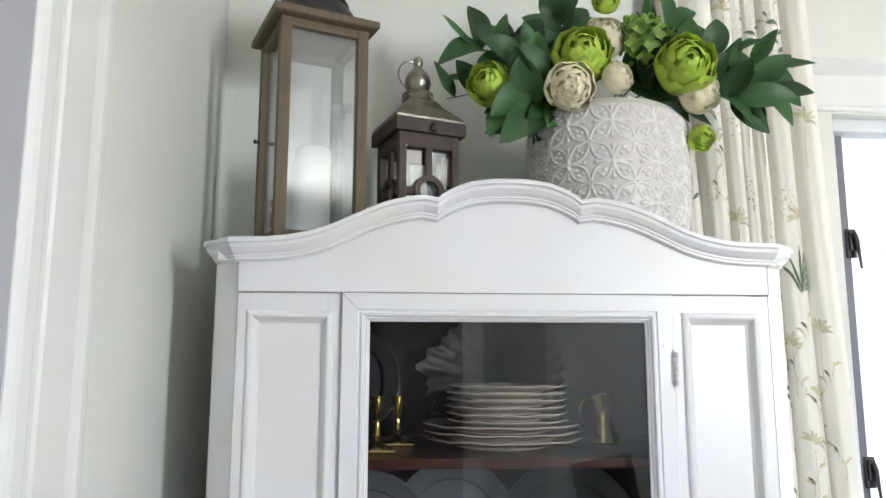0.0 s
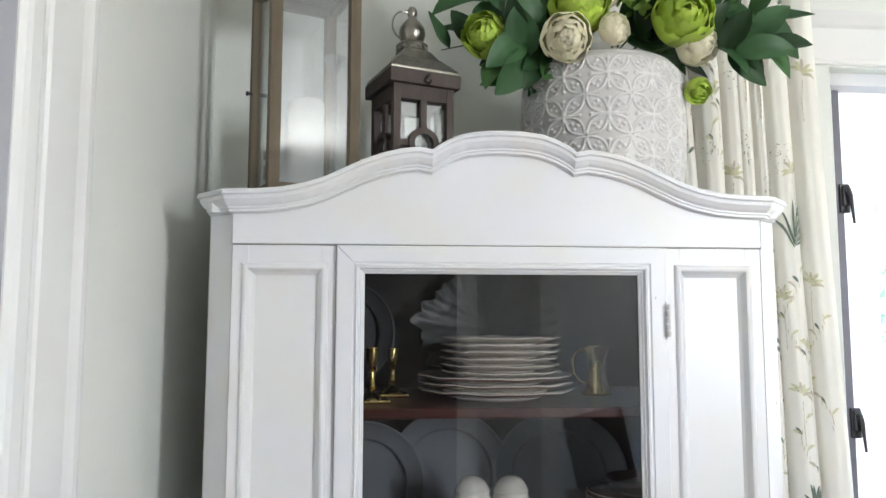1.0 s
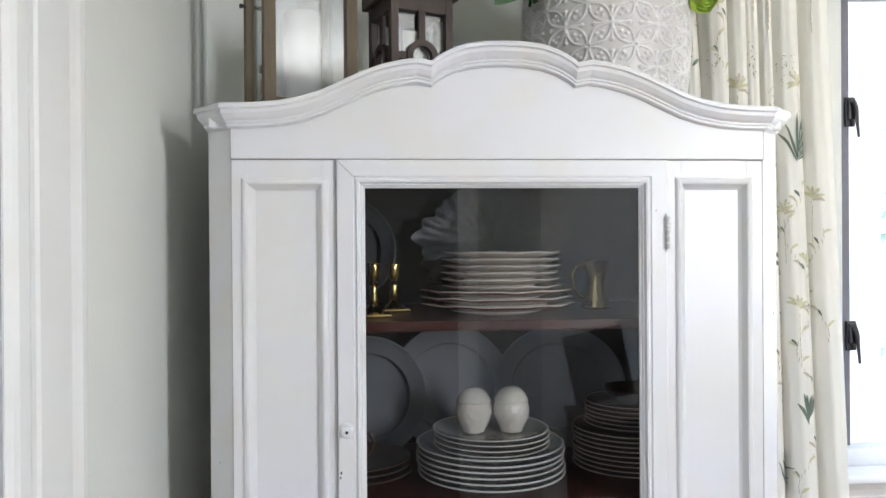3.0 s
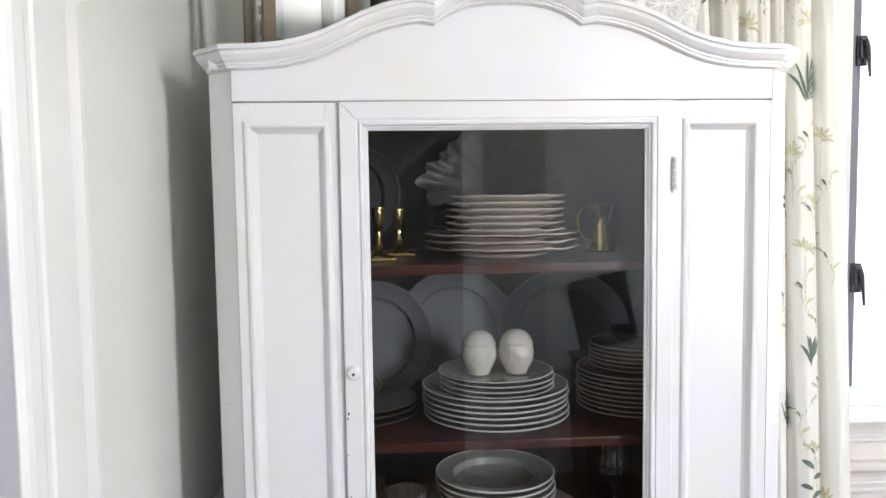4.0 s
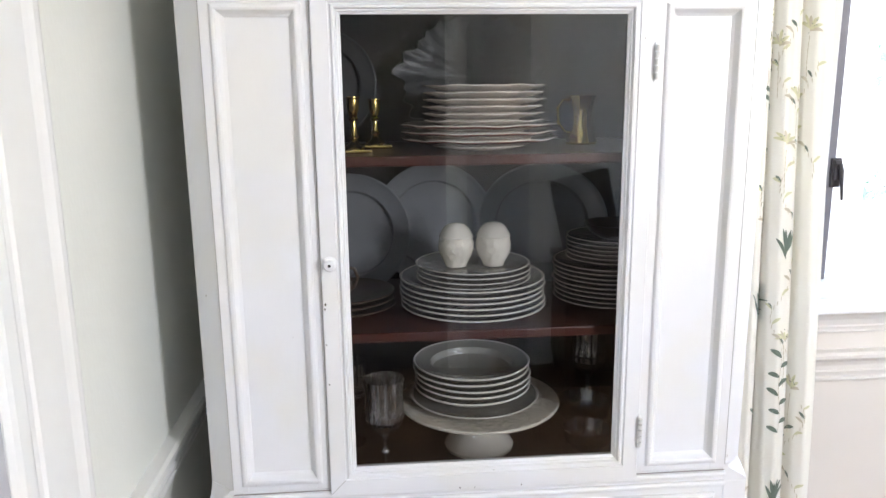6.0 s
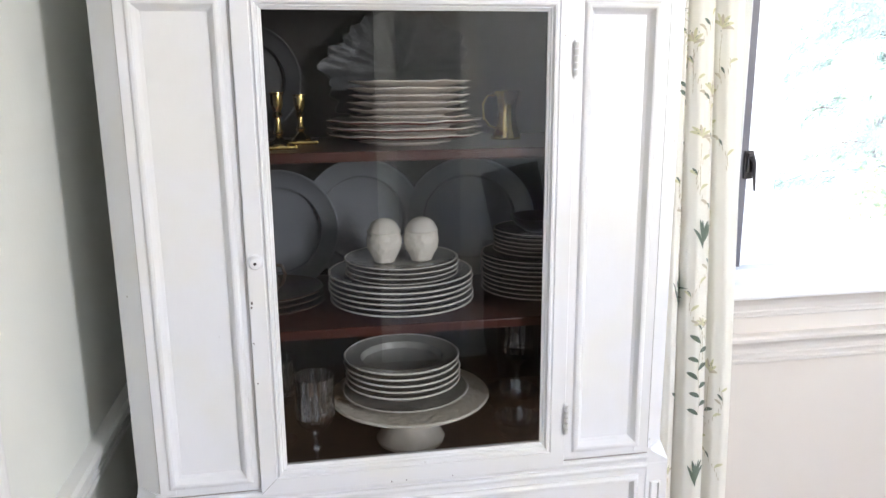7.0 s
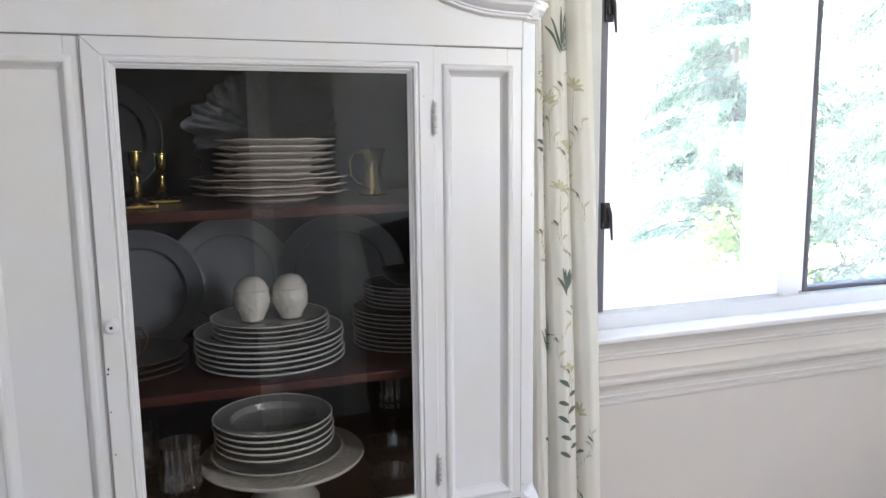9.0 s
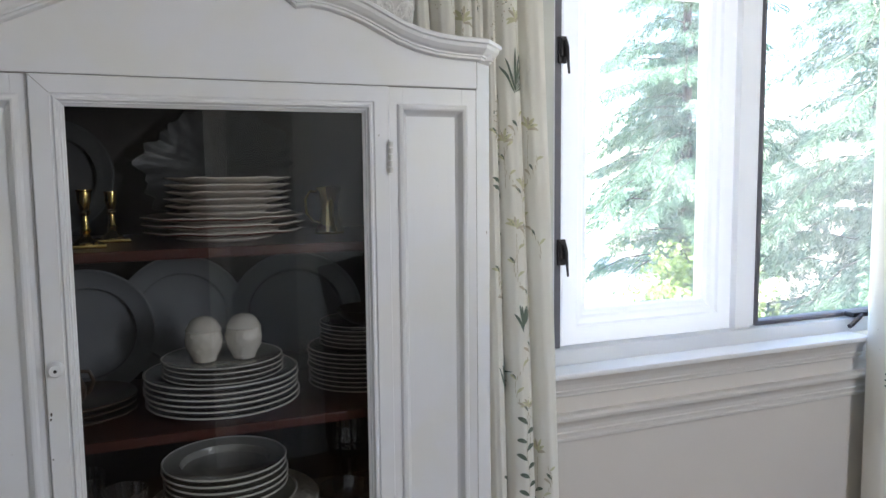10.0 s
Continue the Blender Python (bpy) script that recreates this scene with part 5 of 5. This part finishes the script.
def print_motifs(c, at, folds, seed, spots):
    """Sprigs printed on the folds: leafy fans, vines with paired leaves, dotted flower heads."""
    rnd = random.Random(seed)
    dark, olive, tan = bmesh.new(), bmesh.new(), bmesh.new()
    for u, z, sort in spots:
        if sort == "palm":
            for k in range(9):
                t = radians(-34 + 135 * k / 8 + rnd.uniform(-5, 5))
                long = rnd.uniform(0.85, 1.1) * (1.0 if 1 < k < 7 else 0.7)
                printed_leaf(dark, at, u + 0.002 * math.sin(k), z + 0.004 * k * (1 - k / 9), 0.080 * math.sin(t) * long, 0.020 + 0.078 * math.cos(t) * long, 0.0056)
        elif sort == "tuft":
            for k in range(6):
                t = radians(-38 + 92 * k / 5 + rnd.uniform(-5, 5))
                printed_leaf(dark, at, u, z + 0.0025 * k, 0.030 * math.sin(t), 0.012 + 0.050 * math.cos(t) * rnd.uniform(0.8, 1.1), 0.0065)
        elif sort == "vine":
            for k in range(9):
                s = 1 if k % 2 else -1
                zz = z + 0.022 * k
                printed_leaf(dark, at, u + 0.003 * math.sin(k), zz, s * 0.023, 0.010 + rnd.uniform(-0.006, 0.008), 0.011)
            for k in range(18):
                printed_leaf(tan, at, u + 0.003 * math.sin(k / 2), z + 0.011 * k, 0.0008, 0.012, 0.0018)
        elif sort == "flower":
            lean, big = rnd.uniform(-0.7, 0.7), rnd.uniform(0.75, 1.25)
            for k in range(6):
                t = math.pi * (0.05 + 0.9 * k / 5) + lean + rnd.uniform(-0.15, 0.15)
                printed_leaf(olive if k % 3 else tan, at, u, z + 0.001 * k, 0.024 * big * math.cos(t), 0.030 * big * math.sin(t) * rnd.uniform(0.7, 1.1), 0.0062 * big)
            for k in range(9):
                printed_leaf(dark, at, u + rnd.gauss(0, 0.006), z + 0.014 + rnd.gauss(0, 0.007), 0.002, 0.0006, 0.002)
            for k in range(8):
                printed_leaf(tan, at, u + 0.010 * lean * math.sin(k / 3), z - 0.012 * k - 0.01, 0.0016 * lean, -0.013, 0.0018)
        elif sort == "trail":
            for k in range(22):
                uu = u + 0.022 * math.sin(0.32 * k + z)
                printed_leaf(tan, at, uu, z - 0.011 * k, 0.002 * math.cos(0.32 * k), -0.0125, 0.0016)
                if k % 3 == 1:
                    side = 1 if k % 2 else -1
                    printed_leaf(olive if k % 4 else tan, at, uu, z - 0.011 * k, side * 0.017, 0.010 + rnd.uniform(-0.004, 0.006), 0.0065)
                if k % 7 == 3:
                    printed_leaf(dark, at, uu, z - 0.011 * k, -0.010, 0.014, 0.0055)
        elif sort == "dots":
            for k in range(26):
                printed_leaf(dark if rnd.random() < 0.3 else tan, at, min(0.99, max(0.01, u + rnd.gauss(0, 0.012))), z + rnd.gauss(0, 0.018), 0.0028, 0.0008, 0.0028)
        else:
            for k in range(3):
                printed_leaf(dark, at, u, z + 0.018 * k, rnd.choice((-1, 1)) * 0.020, 0.014, 0.008)
    for name, bm, mat in (("leaf_print", dark, PRINT_DARK), ("flower_print", olive, PRINT_OLIVE), ("stem_print", tan, PRINT_TAN)):
        tagged(part(name, bm, mat, c, "botanical print on the cloth", True), kind="stuff")


FOLDS = 7
left_cloth = fold_surface([0.418, 0.460, 0.530, 0.573, 0.606, 0.641, 0.694, 0.757], [0.530, 0.550, 0.580, 0.608, 0.637, 0.671, 0.739, 0.804], 0.412, 0.050, 3)
left_curtain = curtain("curtain", "cream linen curtain with slate green botanical print beside the cabinet", left_cloth, FOLDS)
spots = []
rr = random.Random(8)
for k in (0, 1, 2, 3, 4):
    z = 2.45 - rr.uniform(0, 0.2)
    while z > (1.62 if k != 4 else 1.5):
        spots.append(((k + rr.uniform(0.35, 0.65)) / FOLDS, z, rr.choice(("dots", "flower", "dots", "leaves") if k in (0, 1, 4) else ("dots", "flower"))))
        z -= rr.uniform(0.09, 0.14) if k in (0, 1) else rr.uniform(0.16, 0.26)
spots += [((5 + a) / FOLDS, z, w) for a, z, w in ((0.52, 1.642, "palm"), (0.52, 1.085, "tuft"), (0.50, 0.685, "vine"), (0.55, 2.07, "vine"), (0.35, 1.84, "dots"), (0.60, 1.80, "flower"), (0.30, 1.53, "flower"),
          (0.62, 1.42, "flower"), (0.45, 1.33, "flower"), (0.55, 0.90, "flower"), (0.50, 0.50, "tuft"), (0.40, 0.35, "flower"))]
spots += [((4 + a) / FOLDS, z, w) for a, z, w in ((0.70, 1.48, "leaves"), (0.65, 1.40, "leaves"), (0.72, 1.19, "dots"), (0.70, 1.12, "dots"), (0.68, 0.935, "palm"), (0.70, 0.68, "leaves"), (0.5, 0.52, "flower"))]
spots += [((6 + a) / FOLDS, z, w) for a, z, w in ((0.30, 1.56, "flower"), (0.25, 0.78, "flower"), (0.20, 0.66, "leaves"), (0.40, 2.02, "flower"))]
spots += [((k + a) / FOLDS, z, "trail") for k, a, z in ((5, 0.45, 1.60), (5, 0.55, 1.36), (5, 0.50, 1.08), (5, 0.40, 2.30), (4, 0.70, 1.66), (4, 0.70, 1.34), (1, 0.40, 2.20), (1, 0.60, 1.98), (0, 0.60, 2.10), (6, 0.25, 1.50),
          (6, 0.30, 0.75))]
print_motifs(left_curtain, left_cloth, FOLDS, 4, spots)
right_cloth = fold_surface([1.905 + 0.062 * k for k in range(9)], [1.915 + 0.062 * k for k in range(9)], 0.405, 0.05, 6)
right_curtain = curtain("curtain", "cream linen curtain with botanical print at the window's far side", right_cloth, 8)
print_motifs(right_curtain, right_cloth, 8, 9, [((k + 0.4) / 8, z, s) for k in range(3) for z, s in ((1.80, "flower"), (1.62, "tuft"), (1.2, "flower"), (0.95, "dots"), (0.8, "leaves"))])


# ---- outside ----
GZ = -0.75
gb = bmesh.new()
gs = [[gb.verts.new((x, y, GZ + (0.0 if y < 3 else 0.05 * math.sin(x * 0.7) + 0.04 * math.sin(y)))) for x in (-400, -30, -10, 0, 4, 8, 12, 20, 40, 400)] for y in (-400, -30, -6, 0.7, 3, 6, 10, 20, 60, 400)]
for p, q in zip(gs, gs[1:]):
    for i in range(9):
        gb.faces.new((p[i], p[i + 1], q[i + 1], q[i]))
solo("ground", gb, GRASS, "pale sunlit ground outside the window", "ground", kind="structure")


def conifer(x, y, h, spread, seed, dens, start=0.5):
    """A spruce: tapered trunk, whorls of drooping limbs, sprays of needles along them."""
    rnd = random.Random(seed)
    t = thing("conifer_tree", "tall green spruce with drooping sprays outside the window", "tree", pose(x, y, GZ), "trees outside")
    trunk = tube([(0, 0, -0.1), (0.03, 0, h * 0.3), (0.0, 0.03, h * 0.7), (0, 0, h)], 0.11, 10, taper=0.08)
    part("trunk", trunk, BARK, t)
    limbs = bmesh.new()
    verts, faces = [], []
    for k in range(int(36 * (h - start))):
        z = start + (h - 0.3 - start) * rnd.random()
        reach = spread * (1 - z / h) ** 0.8 + 0.15
        az = rnd.uniform(0, 2 * math.pi)
        R = reach * rnd.uniform(0.55, 1.12)
        lift, sag = rnd.uniform(0.0, 0.30), rnd.uniform(0.15, 0.50)
        pts = [Vector((R * f * math.cos(az), R * f * math.sin(az), z + lift * R * math.sin(2.2 * f) - sag * R * f * f)) for f in (0, 0.25, 0.5, 0.75, 1.0)]
        tube(pts, 0.014, 5, limbs, 0.2)
        out = Vector((math.cos(az), math.sin(az), 0))
        sd = Vector((-out.y, out.x, 0))
        for q in range(int(1.9 * dens * R)):
            f = rnd.uniform(0.06, 1.0)
            i = min(3, int(f * 4))
            b = pts[i].lerp(pts[i + 1], f * 4 - i)
            s = rnd.choice((-1, 1))
            b = b + sd * s * rnd.uniform(0, 0.16) * R * (1 - 0.5 * f) + Vector((0, 0, rnd.uniform(-0.10, 0.02)))
            d = (out * rnd.uniform(0.2, 1.0) + sd * s * rnd.uniform(0.2, 1.0) + Vector((0, 0, rnd.uniform(-0.9, 0.1)))).normalized()
            L = rnd.uniform(0.04, 0.11)
            wv = d.cross(Vector((rnd.uniform(-0.7, 0.7), rnd.uniform(-0.7, 0.7), 1))).normalized() * L * rnd.uniform(0.08, 0.14)
            m1, tip = b + d * L * 0.45, b + d * L + Vector((0, 0, -0.22 * L))
            a = len(verts)
            verts.extend([b[:], (m1 + wv)[:], tip[:], (m1 - wv)[:]])
            faces.extend([(a, a + 1, a + 2), (a, a + 2, a + 3)])
    part("limbs", limbs, BARK, t)
    me = bpy.data.meshes.new("crown")
    me.from_pydata(verts, [], faces)
    me.materials.append(SPRUCE)
    cr = new("crown", me)
    cr.parent = t


def bush(x, y, r, seed, n=2600):
    rnd = random.Random(seed)
    t = thing("bush", "bright green leafy shrub in the sun", "bush", pose(x, y, GZ), "shrubs outside")
    stems = bmesh.new()
    verts, faces = [], []
    lobes = []
    for k in range(9):
        tip = Vector((rnd.uniform(-r, r), rnd.uniform(-r, r) * 0.7, r * rnd.uniform(0.8, 1.9)))
        tube([(0, 0, 0), tip * 0.5 + Vector((0, 0, 0.1)), tip], 0.02, 5, stems, 0.3)
        lobes.append(tip)
    for i in range(n):
        c = rnd.choice(lobes) * rnd.uniform(0.55, 1.0)
        p = c + Vector((rnd.gauss(0, 0.24), rnd.gauss(0, 0.24), rnd.gauss(0, 0.20))) * r
        if p.z < 0.02:
            continue
        d = Vector((rnd.gauss(0, 1), rnd.gauss(0, 1), rnd.gauss(0, 0.6))).normalized()
        L = rnd.uniform(0.05, 0.10)
        w = d.orthogonal().normalized() * L * 0.32
        a = len(verts)
        verts.extend([p[:], (p + d * L * 0.5 + w)[:], (p + d * L)[:], (p + d * L * 0.5 - w)[:]])
        faces.append((a, a + 1, a + 2, a + 3))
    part("stems", stems, BARK, t)
    me = bpy.data.meshes.new("crown")
    me.from_pydata(verts, [], faces)
    me.materials.append(BUSH)
    new("crown", me).parent = t


conifer(6.9, 7.2, 8.5, 1.9, 1, 230, 0.8)
conifer(8.6, 5.4, 7.5, 2.5, 2, 260, 0.2)
conifer(11.5, 12.0, 9.0, 2.4, 3, 110)
bush(6.0, 6.4, 0.62, 4)
bush(6.7, 6.2, 0.7, 5)
